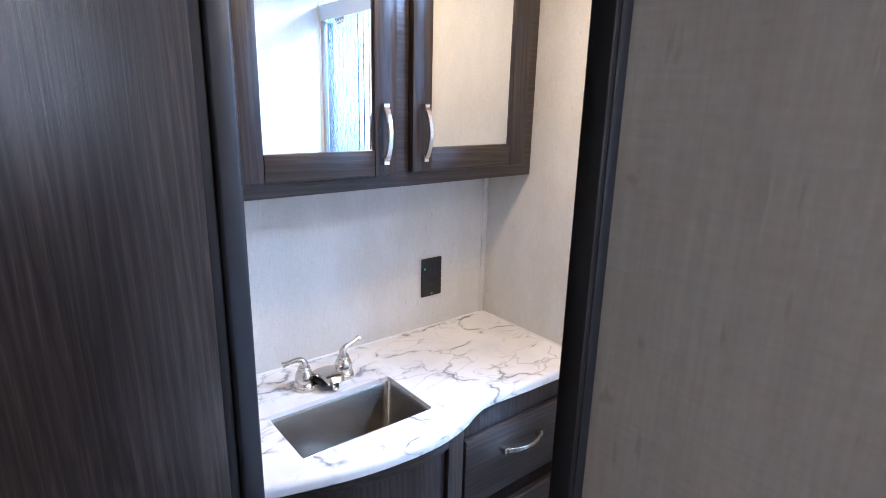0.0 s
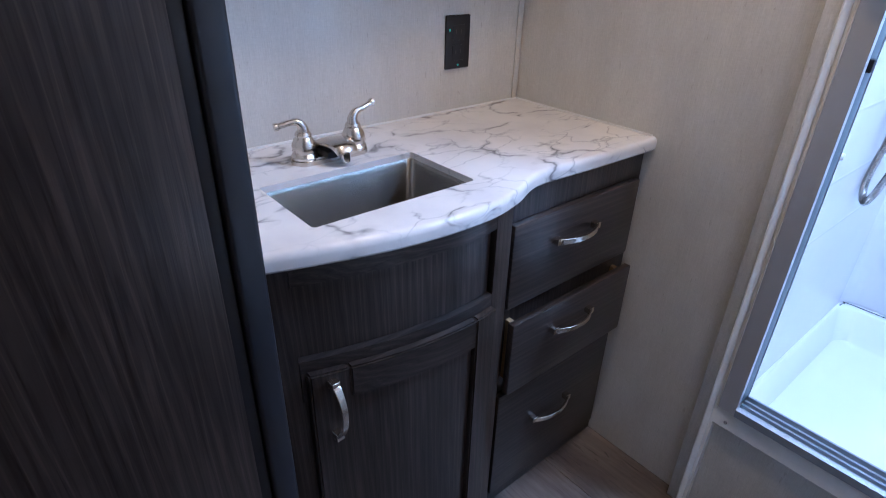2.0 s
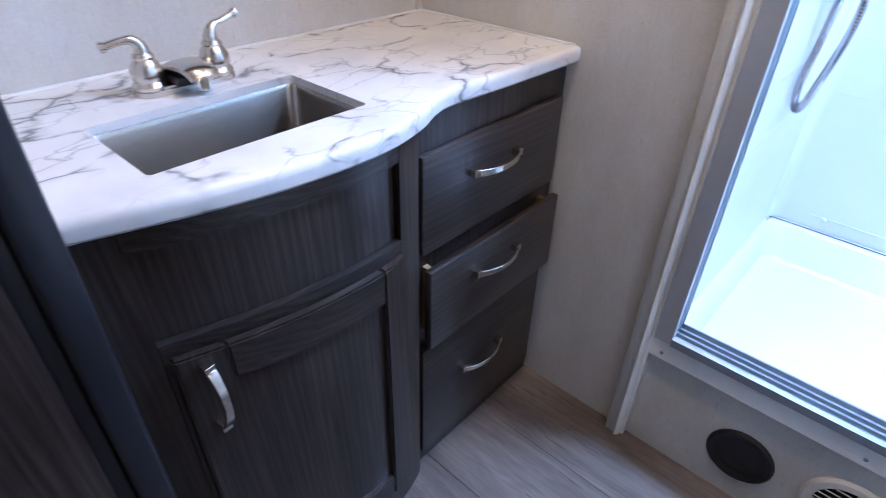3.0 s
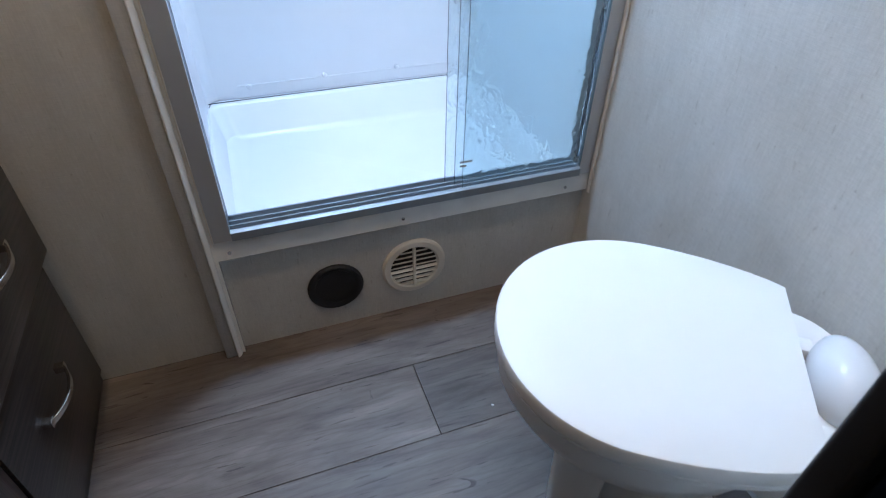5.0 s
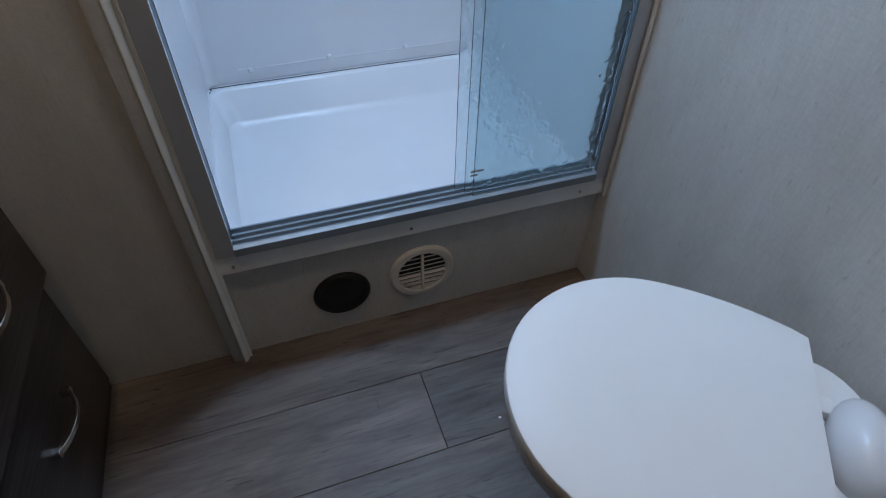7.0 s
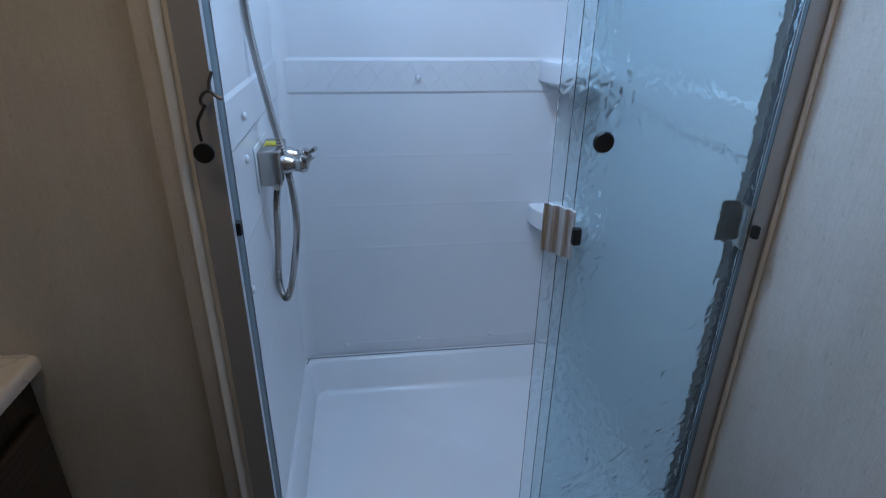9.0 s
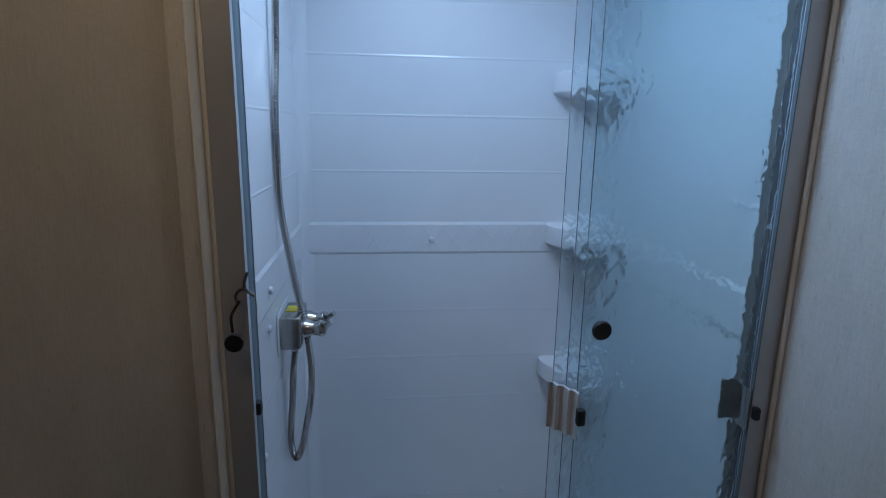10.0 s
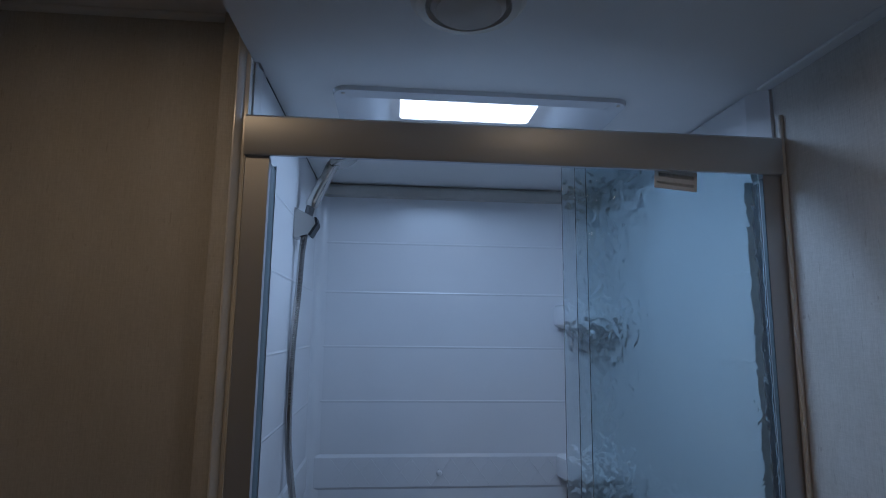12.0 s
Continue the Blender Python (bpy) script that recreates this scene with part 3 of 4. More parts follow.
back = [(x - 0.004, y - 0.003) for x, y in prof][::-1]
prism(bm, prof + back, 1.028, 1.112)
part("bumper_clip", bm, ALUMINIUM, panes[0], "folded metal pull clip")
part("rubber_stop", box(bm_new(), 1.284, 1.299, -0.036, -0.0225, 1.058, 1.088, 0.004), BLACK, panes[0], "black rubber stop")
bm = bm_new()
box(bm, 1.570, 1.595, 0.0245, 0.0275, 1.030, 1.108, 0.001)
box(bm, 1.594, 1.5965, -0.024, 0.0245, 1.030, 1.108, 0.001)
part("edge_clip", bm, NICKEL, panes[2], "metal clip at the pane edge")
part("rubber_stop", box(bm_new(), 1.5975, 1.608, -0.040, -0.027, 1.057, 1.080, 0.003), BLACK, panes[2], "black rubber stop")
bm = bm_new()
lathe(bm, [(0.006, 0.0), (0.006, 0.008), (0.015, 0.011), (0.0165, 0.016), (0.0145, 0.020), (0.009, 0.0185), (0.002, 0.018)], Matrix.Translation((1.315, -0.0163, 1.226)) @ pose(0, 0, 0, 90), 24)
part("knob", bm, BLACK, panes[2], "round black pull knob")
TILT = Matrix.Translation((1.446, -0.0168, 1.880)) @ pose(0, 0, 0, 0, 5, 0)
bm = box(bm_new(), -0.038, 0.038, -0.0004, 0.0004, -0.0175, 0.0175)
bm.transform(TILT)
sticker = part("sticker", bm, PAPER, panes[2], "paper sticker with printed words")


def words(text, size, m, mat, parent, name="lettering"):
    cu = bpy.data.curves.new(name, "FONT")
    cu.body, cu.size, cu.align_x, cu.extrude = text, size, "CENTER", 0.0002
    tmp = bpy.data.objects.new(name, cu)
    me = bpy.data.meshes.new_from_object(tmp)
    bpy.data.objects.remove(tmp)
    me.transform(m)
    me.materials.clear()
    me.materials.append(mat)
    ob = new(name, me)
    ob.parent = parent
    bpy.context.view_layer.update()
    ob.matrix_parent_inverse = parent.matrix_world.inverted()
    return ob


words("TRI-SLIDE SERIES", 0.0088, TILT @ Matrix.Translation((0, -0.0008, 0.003)) @ pose(0, 0, 0, 90), INK, door)
words("MANUFACTURE DATE", 0.0066, TILT @ Matrix.Translation((-0.001, -0.0008, -0.010)) @ pose(0, 0, 0, 90), INK, door)
# printed mark near the foot of the glass
for k, w in enumerate((0.030, 0.016)):
    part("printed_mark", box(bm_new(), 1.279, 1.279 + w, -0.0170, -0.0163, 0.428 - 0.010 * k, 0.433 - 0.010 * k), PRINT_GREY, panes[2])
# knob and stop on the hinge-side jamb
part("knob", lathe(bm_new(), [(0.006, 0.0), (0.006, 0.012), (0.0135, 0.014), (0.0135, 0.020), (0.009, 0.021), (0.002, 0.0205)], Matrix.Translation((0.748, -0.030, 1.226)) @ pose(0, 0, 0, 90), 18), BLACK, door)
part("rubber_stop", box(bm_new(), 0.752, 0.772, -0.010, 0.006, 1.087, 1.109, 0.003), BLACK, door)
bm = bm_new()
tube(bm, smooth_path([(0.745, -0.040, 1.240), (0.745, -0.044, 1.264), (0.750, -0.042, 1.276), (0.757, -0.038, 1.288)]), 0.0022, 8)
part("cord", bm, BLACK, door, "black retaining cord")
bm = bm_new()
tube(bm, smooth_path([(0.755, -0.036, 1.283), (0.751, -0.036, 1.293), (0.756, -0.036, 1.302), (0.764, -0.036, 1.305), (0.771, -0.036, 1.299), (0.779, -0.038, 1.295)]), 0.0024, 8)
tube(bm, smooth_path([(0.764, -0.036, 1.305), (0.765, -0.033, 1.317), (0.769, -0.030, 1.329)]), 0.0024, 8)
part("retaining_clip", bm, GUNMETAL, door, "small bent metal clip")

# ---- shower fittings ----
valve = thing("shower_valve", SL, 0.415, 1.09, "brushed nickel two-handle shower valve with a yellow sticker", "faucet")
part("back_plate", box(bm_new(), SL + 0.0005, SL + 0.004, 0.345, 0.485, 1.035, 1.132, 0.0015), ABS, valve)
part("body", box(bm_new(), SL + 0.004, SL + 0.050, 0.355, 0.475, 1.045, 1.122, 0.006, 3), STEEL, valve)
part("sticker", box(bm_new(), SL + 0.012, SL + 0.042, 0.40, 0.44, 1.1221, 1.1232), YELLOW, valve, "yellow warning sticker")
for y in (0.388, 0.448):
    bm = bm_new()
    lathe(bm, [(0.022, 0), (0.022, 0.012), (0.016, 0.022), (0.016, 0.034), (0.020, 0.040), (0.016, 0.052), (0.004, 0.056)], Matrix.Translation((SL + 0.050, y, 1.085)) @ pose(0, 0, 0, 0, 90, 0), 18)
    tube(bm, smooth_path([(SL + 0.088, y, 1.090), (SL + 0.096, y - 0.010, 1.098), (SL + 0.106, y - 0.022, 1.100), (SL + 0.120, y - 0.034, 1.112)]), 0.006, 10, None)
    part("lever_handle", bm, DARK_NICKEL, valve)
part("outlet", lathe(bm_new(), [(0.012, 0), (0.012, 0.02), (0.009, 0.028)], Matrix.Translation((SL + 0.028, 0.42, 1.047)) @ pose(0, 0, 0, 180), 14), NICKEL, valve)

holder = thing("shower_head_holder", SL, 0.41, 1.862, "satin nickel wedge holder on the shower wall", "holder")
bm = bm_new()
prism(bm, [(SL + 0.001, 1.828), (SL + 0.034, 1.836), (SL + 0.050, 1.862), (SL + 0.046, 1.876), (SL + 0.001, 1.900)], 0.385, 0.430, "y")
part("bracket", bm, DARK_NICKEL, holder)
part("clip_front", prism(bm_new(), [(SL + 0.035, 1.835), (SL + 0.051, 1.861), (SL + 0.047, 1.877), (SL + 0.052, 1.877), (SL + 0.056, 1.861), (SL + 0.040, 1.833)], 0.384, 0.431, "y"), BLACK, holder, "dark open front of the holder")
shower_head = thing("hand_shower", SL + 0.03, 0.41, 1.87, "satin nickel hand shower with a ribbed metal hose in its holder", "shower head")
bm = bm_new()
pp = smooth_path([(SL + 0.034, 0.408, 1.905), (SL + 0.050, 0.41, 1.942), (SL + 0.066, 0.41, 1.976), (SL + 0.082, 0.41, 2.010), (SL + 0.098, 0.41, 2.030)], 6)
tube(bm, pp, 0.012, 14, [0.012 if i < 1 else 0.0155 if i < 12 else 0.0145 for i in range(len(pp))])
part("handle", bm, DARK_NICKEL, shower_head)
part("neck", tube(bm_new(), [(SL + 0.024, 0.408, 1.858), (SL + 0.030, 0.408, 1.885), (SL + 0.035, 0.408, 1.907)], 0.0105, 12), GUNMETAL, shower_head, "dark swivel neck")
bm = bm_new()
lathe(bm, [(0.016, 0.024), (0.030, 0.018), (0.037, 0.006), (0.037, 0.0), (0.033, -0.003), (0.002, -0.003)], Matrix.Translation((SL + 0.110, 0.41, 2.018)) @ pose(0, 0, 0, 0, -25, 0), 24)
part("spray_face", bm, DARK_NICKEL, shower_head)
HOSE = smooth_path([(SL + 0.026, 0.408, 1.858), (SL + 0.020, 0.404, 1.80), (SL + 0.016, 0.40, 1.697), (SL + 0.010, 0.40, 1.598), (SL + 0.0085, 0.40, 1.50), (SL + 0.012, 0.40, 1.357), (SL + 0.037, 0.40, 1.185),
                    (SL + 0.060, 0.40, 1.050), (SL + 0.064, 0.40, 0.930), (SL + 0.040, 0.40, 0.792), (SL + 0.022, 0.40, 0.748), (SL + 0.010, 0.405, 0.795), (SL + 0.018, 0.41, 0.90), (SL + 0.022, 0.418, 0.98), (SL + 0.028, 0.42, 1.025)], 40)
bm = bm_new()
tube(bm, HOSE, 0.008, 8, [0.0086 if i % 2 else 0.0074 for i in range(len(HOSE))])
part("hose", bm, DARK_NICKEL, shower_head, "ribbed metal shower hose")

# ---- skylight and ceiling vent ----
skylight = thing("skylight", 1.13, 0.285, CEIL, "white rounded skylight frame over the shower with a glowing lens", "skylight")
bm = bm_new()
loops = [(R(0.845, 1.412, 0.070, 0.500, 0.03), CEIL), (R(0.847, 1.410, 0.072, 0.498, 0.03), CEIL - 0.008), (R(0.872, 1.385, 0.100, 0.470, 0.02), CEIL - 0.010),
         (R(0.972, 1.276, 0.165, 0.350, 0.012), CEIL + 0.050)]
rings = [[bm.verts.new((x, y, z)) for x, y in pts] for pts, z in loops]
for r0, r1 in zip(rings, rings[1:]):
    for i in range(len(r0)):
        bm.faces.new((r0[i], r0[(i + 1) % len(r0)], r1[(i + 1) % len(r0)], r1[i]))
bmesh.ops.recalc_face_normals(bm, faces=bm.faces)
part("bezel", bm, ABS, skylight, "sloped white plastic bezel")
part("lens", box(bm_new(), 0.967, 1.281, 0.160, 0.355, CEIL + 0.0515, CEIL + 0.056), lens_mat, skylight, "glowing white lens")
for x in (0.866, 1.392):
    for y in (0.085, 0.485):
        part("screw", lathe(bm_new(), [(0.004, 0), (0.003, 0.002), (0.001, 0.0025)], Matrix.Translation((x, y, CEIL - 0.0085)) @ pose(0, 0, 0, 180), 8), BEIGE, skylight)
vent = thing("ceiling_vent", 1.058, -0.229, CEIL, "round beige plastic ceiling vent", "vent")
part("ring", lathe(bm_new(), [(0.062, 0), (0.075, 0.002), (0.078, 0.010), (0.070, 0.018), (0.058, 0.020), (0.056, 0.010), (0.02, 0.009)], Matrix.Translation((1.058, -0.229, CEIL)) @ pose(0, 0, 0, 180)), BEIGE, vent)
part("disc", lathe(bm_new(), [(0.048, 0.010), (0.050, 0.020), (0.044, 0.026), (0.01, 0.028)], Matrix.Translation((1.058, -0.229, CEIL)) @ pose(0, 0, 0, 180)), DARK_BEIGE, vent, "darker beige centre disc")

# ---- vanity ----
TOP = 0.893
CURVE = [(0.0, 0.431), (-0.20, 0.427), (-0.35, 0.420), (-0.405, 0.430), (-0.465, 0.456), (-0.55, 0.474), (-0.66, 0.471), (-0.77, 0.452), (-0.920, 0.408)]
FRONT = [(v.x, v.y) for v in smooth_path([(x, y, 0) for y, x in CURVE], 6)]


def front_x(y):
    pts = sorted((q, p) for p, q in FRONT)
    for (y0, x0), (y1, x1) in zip(pts, pts[1:]):
        if y0 <= y <= y1:
            return x0 + (x1 - x0) * (y - y0) / (y1 - y0)
    return pts[0][1] if y < pts[0][0] else pts[-1][1]


SX0, SX1, SY0, SY1 = 0.194, 0.379, -0.812, -0.498
counter = tagged(new("countertop"), "white marble-look countertop with grey veins and a bowed front edge", "countertop")
counter.location = (0.2, -0.45, 0.86)
bpy.context.view_layer.update()
bm = bm_new()
inner = rounded_rect(SX0, SX1, SY0, SY1, 0.007, 4)


def outline(inset):
    return [(0.001, -0.001), (0.001, -0.920)] + [(x - inset, max(min(y, -0.001), -0.920)) for x, y in FRONT[::-1]]


def loop_edges(pts, z):
    vs = [bm.verts.new((x, y, z)) for x, y in pts]
    return vs, [bm.edges.new((vs[i], vs[(i + 1) % len(vs)])) for i in range(len(vs))]


vo, eo = loop_edges(outline(0.010), TOP)
vi, ei = loop_edges(inner, TOP)
bmesh.ops.triangle_fill(bm, use_beauty=True, edges=eo + ei)
prev = vo
for inset, z in ((0.005, TOP - 0.0015), (0.001, TOP - 0.006), (0.0, TOP - 0.013), (0.001, TOP - 0.026), (0.006, TOP - 0.031), (0.03, TOP - 0.031)):
    cur = [bm.verts.new((x, y, z)) for x, y in outline(inset)]
    for i in range(len(cur)):
        j = (i + 1) % len(cur)
        bm.faces.new((prev[i], prev[j], cur[j], cur[i]))
    prev = cur
low = [bm.verts.new((x, y, TOP - 0.012)) for x, y in inner]
for i in range(len(low)):
    j = (i + 1) % len(low)
    bm.faces.new((vi[i], vi[j], low[j], low[i]))
bmesh.ops.recalc_face_normals(bm, faces=bm.faces)
part("slab", bm, MARBLE, counter)
part("caulk_bead", tube(bm_new(), [(0.003, -0.905, TOP + 0.001), (0.003, -0.004, TOP + 0.001), (0.418, -0.004, TOP + 0.001)], 0.003, 6), CEILING, counter, "thin white caulk bead")

sink = thing("sink", 0.283, -0.651, 0.74, "brushed stainless steel rectangular sink set in the countertop", "sink")
bm = bm_new()
basin(bm, [(R(SX0 - 0.012, SX1 + 0.012, SY0 - 0.012, SY1 + 0.012, 0.02, 4), TOP - 0.0125), (R(SX0 - 0.001, SX1 + 0.001, SY0 - 0.001, SY1 + 0.001, 0.012, 4), TOP - 0.0125),
           (R(SX0 + 0.002, SX1 - 0.002, SY0 + 0.002, SY1 - 0.002, 0.015, 4), TOP - 0.020), (R(SX0 + 0.006, SX1 - 0.006, SY0 + 0.006, SY1 - 0.006, 0.02, 4), TOP - 0.135),
           (R(SX0 + 0.022, SX1 - 0.022, SY0 + 0.022, SY1 - 0.022, 0.02, 4), TOP - 0.150)])
bmesh.ops.recalc_face_normals(bm, faces=bm.faces)
for f in bm.faces:
    f.normal_flip()
part("bowl", bm, SINK_STEEL, sink)
part("drain", lathe(bm_new(), [(0.022, 0), (0.022, 0.002), (0.015, 0.003), (0.002, 0.002)], Matrix.Translation((0.283, -0.651, TOP - 0.1498))), CHROME, sink)

# faucet
FX, FY = 0.128, -0.640
faucet = thing("bathroom_faucet", FX, FY, TOP, "satin nickel two-lever faucet with a short spout, shade painted beneath", "faucet")
bm = bm_new()
pts = []
for k in range(24):
    q = 2 * math.pi * k / 24
    pts.append((FX + 0.026 * math.cos(q), FY + (0.052 if math.sin(q) > 0 else -0.052) + 0.026 * math.sin(q)))
prism(bm, pts, TOP + 0.0003, TOP + 0.012)
bmesh.ops.bevel(bm, geom=[e for e in bm.edges if all(v.co.z > TOP + 0.01 for v in e.verts)], offset=0.004, segments=2, affect="EDGES")
part("base_plate", bm, NICKEL, faucet)
for s in (-1, 1):
    cy = FY + s * 0.052
    hub = lathe(bm_new(), [(0.024, 0.008), (0.025, 0.014), (0.021, 0.020), (0.0225, 0.026), (0.0225, 0.034), (0.0185, 0.044), (0.0145, 0.050), (0.0155, 0.053), (0.013, 0.058), (0.002, 0.060)], Matrix.Translation((FX, cy, TOP)), 20)
    hub_ob = part("valve_hub", hub, NICKEL, faucet)
    bm = bm_new()
    if s < 0:
        arm = smooth_path([(FX, cy, TOP + 0.052), (FX, cy, TOP + 0.066), (FX - 0.001, cy - 0.008, TOP + 0.076), (FX - 0.003, cy - 0.022, TOP + 0.077), (FX - 0.006, cy - 0.042, TOP + 0.073), (FX - 0.007, cy - 0.050, TOP + 0.072)], 5)
    else:
        arm = smooth_path([(FX, cy, TOP + 0.052), (FX, cy, TOP + 0.066), (FX - 0.001, cy + 0.008, TOP + 0.077), (FX - 0.002, cy + 0.022, TOP + 0.081), (FX - 0.004, cy + 0.042, TOP + 0.087), (FX - 0.005, cy + 0.050, TOP + 0.090)], 5)
    k = len(arm)
    tube(bm, arm, 0.007, 12, [0.0115 - 0.0060 * min(1, i / (k * 0.55)) + (0.0018 if i > k - 6 else 0) for i in range(k)])
    part("lever", bm, NICKEL, faucet)
bm = bm_new()
spout = smooth_path([(FX - 0.018, FY, TOP + 0.010), (FX - 0.008, FY, TOP + 0.026), (FX + 0.014, FY, TOP + 0.034), (FX + 0.036, FY, TOP + 0.036), (FX + 0.054, FY, TOP + 0.033), (FX + 0.064, FY, TOP + 0.024)], 5)
rings = []
for i, p in enumerate(spout):
    w = 0.040 - 0.020 * i / len(spout)
    h = 0.011 - 0.003 * i / len(spout)
    d = (spout[min(i + 1, len(spout) - 1)] - spout[max(i - 1, 0)]).normalized()
    up = Vector((-d.z, 0, d.x))
    rings.append([bm.verts.new(p + Vector((0, 1, 0)) * w * math.cos(q) + up * h * math.sin(q)) for q in [2 * math.pi * k / 16 for k in range(16)]])
for r0, r1 in zip(rings, rings[1:]):
    for k in range(16):
        bm.faces.new((r0[k], r0[(k + 1) % 16], r1[(k + 1) % 16], r1[k]))
bm.faces.new(rings[0][::-1])
bm.faces.new(rings[-1])
bmesh.ops.recalc_face_normals(bm, faces=bm.faces)
part("spout", bm, NICKEL, faucet)
part("aerator", lathe(bm_new(), [(0.0085, 0.0), (0.0095, 0.002), (0.0095, 0.018), (0.004, 0.019)], Matrix.Translation((FX + 0.057, FY, TOP + 0.008)), 16), CHROME, faucet)
# Blue-black block stands in for the shade and dark reflection below the spout.
part("spout_shade_block", box(bm_new(), FX + 0.004, FX + 0.044, FY - 0.030, FY + 0.030, TOP + 0.0125, TOP + 0.026, 0.004, 2), BLACK_TRIM, faucet, "dark block painting shade and reflection under the spout")


# vanity cabinet
vanity = thing("vanity_cabinet", 0.2, -0.45, 0.0, "dark-stained wood vanity with a bowed front, one door and three drawers", "cabinet")
UNDER = TOP - 0.032


def curved(y0, y1, z0, z1, inner_off, outer_off, n=10, bevel=0.0):
    """A board that follows the bowed front; offsets are measured back from the counter's edge."""
    bm = bm_new()
    ys = [y0 + (y1 - y0) * k / n for k in range(n + 1)]
    prism(bm, [(front_x(y) - outer_off, y) for y in ys] + [(front_x(y) - inner_off, y) for y in ys[::-1]], z0, z1)
    if bevel:
        zs = [e for e in bm.edges if abs(e.calc_face_angle(0)) > 0.9]
        bmesh.ops.bevel(bm, geom=zs, offset=bevel, segments=2, affect="EDGES")
    return bm


BX = 0.406
part("side_panel", box(bm_new(), 0.001, 0.36, -0.913, -0.898, 0.0, UNDER), WOOD, vanity)
part("side_panel", box(bm_new(), 0.001, BX - 0.02, -0.016, -0.001, 0.0, UNDER), WOOD, vanity)
part("bottom_panel", box(bm_new(), 0.001, 0.38, -0.897, -0.017, 0.05, 0.065), WOOD_H, vanity)
part("face_panel", box(bm_new(), BX - 0.018, BX, -0.440, -0.001, 0.0, UNDER, 0.001), WOOD, vanity)
OFF = 0.022
part("stile", curved(-0.913, -0.868, 0.0, UNDER, OFF + 0.018, OFF, 4), WOOD, vanity)
part("stile", curved(-0.500, -0.441, 0.0, UNDER, OFF + 0.030, OFF, 6), WOOD, vanity)
part("rail", curved(-0.867, -0.501, 0.825, UNDER, OFF + 0.018, OFF, 10), WOOD_H, vanity)
part("rail", curved(-0.867, -0.501, 0.610, 0.690, OFF + 0.018, OFF, 10), WOOD_H, vanity)
part("rail", curved(-0.867, -0.501, 0.0, 0.10, OFF + 0.018, OFF, 10), WOOD_H, vanity)
part("false_front", curved(-0.866, -0.502, 0.691, 0.824, OFF + 0.026, OFF + 0.013, 12), WOOD, vanity, "bowed dark panel below the sink")
part("back_filler", curved(-0.866, -0.502, 0.101, 0.609, OFF + 0.018, OFF + 0.006, 10), WOOD, vanity)


def bow_handle(a, b, out, mat=NICKEL):
    """A flat bowed bar pull between two feet."""
    a, b, out = Vector(a), Vector(b), Vector(out)
    d = (b - a).normalized()
    side = d.cross(out).normalized()
    bm = bm_new()
    n = 16
    rows = []
    for i in range(n + 1):
        t = i / n
        p = a + (b - a) * t + out * (0.012 + 0.020 * math.sin(math.pi * t) ** 0.75)
        w = 0.0052 + 0.0016 * abs(2 * t - 1)
        th = 0.0028
        rows.append([bm.verts.new(p + side * w + out * th), bm.verts.new(p - side * w + out * th), bm.verts.new(p - side * w - out * th), bm.verts.new(p + side * w - out * th)])
    for r0, r1 in zip(rows, rows[1:]):
        for k in range(4):
            bm.faces.new((r0[k], r0[(k + 1) % 4], r1[(k + 1) % 4], r1[k]))
    bm.faces.new(rows[0][::-1])
    bm.faces.new(rows[-1])
    for e, s in ((a, 1), (b, -1)):
        vs = []
        for o in (0.0, 0.016):
            for du, dw in ((-0.006, -0.0072), (0.009, -0.0072), (0.009, 0.0072), (-0.006, 0.0072)):
                vs.append(bm.verts.new(e + d * s * du + side * dw + out * o))
        bm.faces.new(vs[:4][::-1])
        bm.faces.new(vs[4:])
        for k in range(4):
            bm.faces.new((vs[k], vs[(k + 1) % 4], vs[4 + (k + 1) % 4], vs[4 + k]))
    bmesh.ops.recalc_face_normals(bm, faces=bm.faces)
    bmesh.ops.bevel(bm, geom=list(bm.edges), offset=0.0008, segments=1, affect="EDGES")
    return bm


# cabinet door: frame and sunk panel
van_door = part("door", curved(-0.800, -0.560, 0.155, 0.610, OFF + 0.004, OFF - 0.006, 8), WOOD, vanity, "panelled dark door")
part("door_stile", curved(-0.862, -0.801, 0.095, 0.672, OFF - 0.001, OFF - 0.018, 4, 0.003), WOOD, van_door)
part("door_stile", curved(-0.559, -0.506, 0.095, 0.672, OFF - 0.001, OFF - 0.018, 4, 0.003), WOOD, van_door)
part("door_rail", curved(-0.8005, -0.5595, 0.611, 0.672, OFF - 0.001, OFF - 0.018, 8, 0.003), WOOD_H, van_door)
part("door_rail", curved(-0.8005, -0.5595, 0.095, 0.154, OFF - 0.001, OFF - 0.018, 8, 0.003), WOOD_H, van_door)
hx = front_x(-0.832) - OFF + 0.018
part("handle", bow_handle((hx, -0.832, 0.545), (hx, -0.832, 0.655), (1, 0.1, 0)), NICKEL, van_door, "satin nickel bow handle")
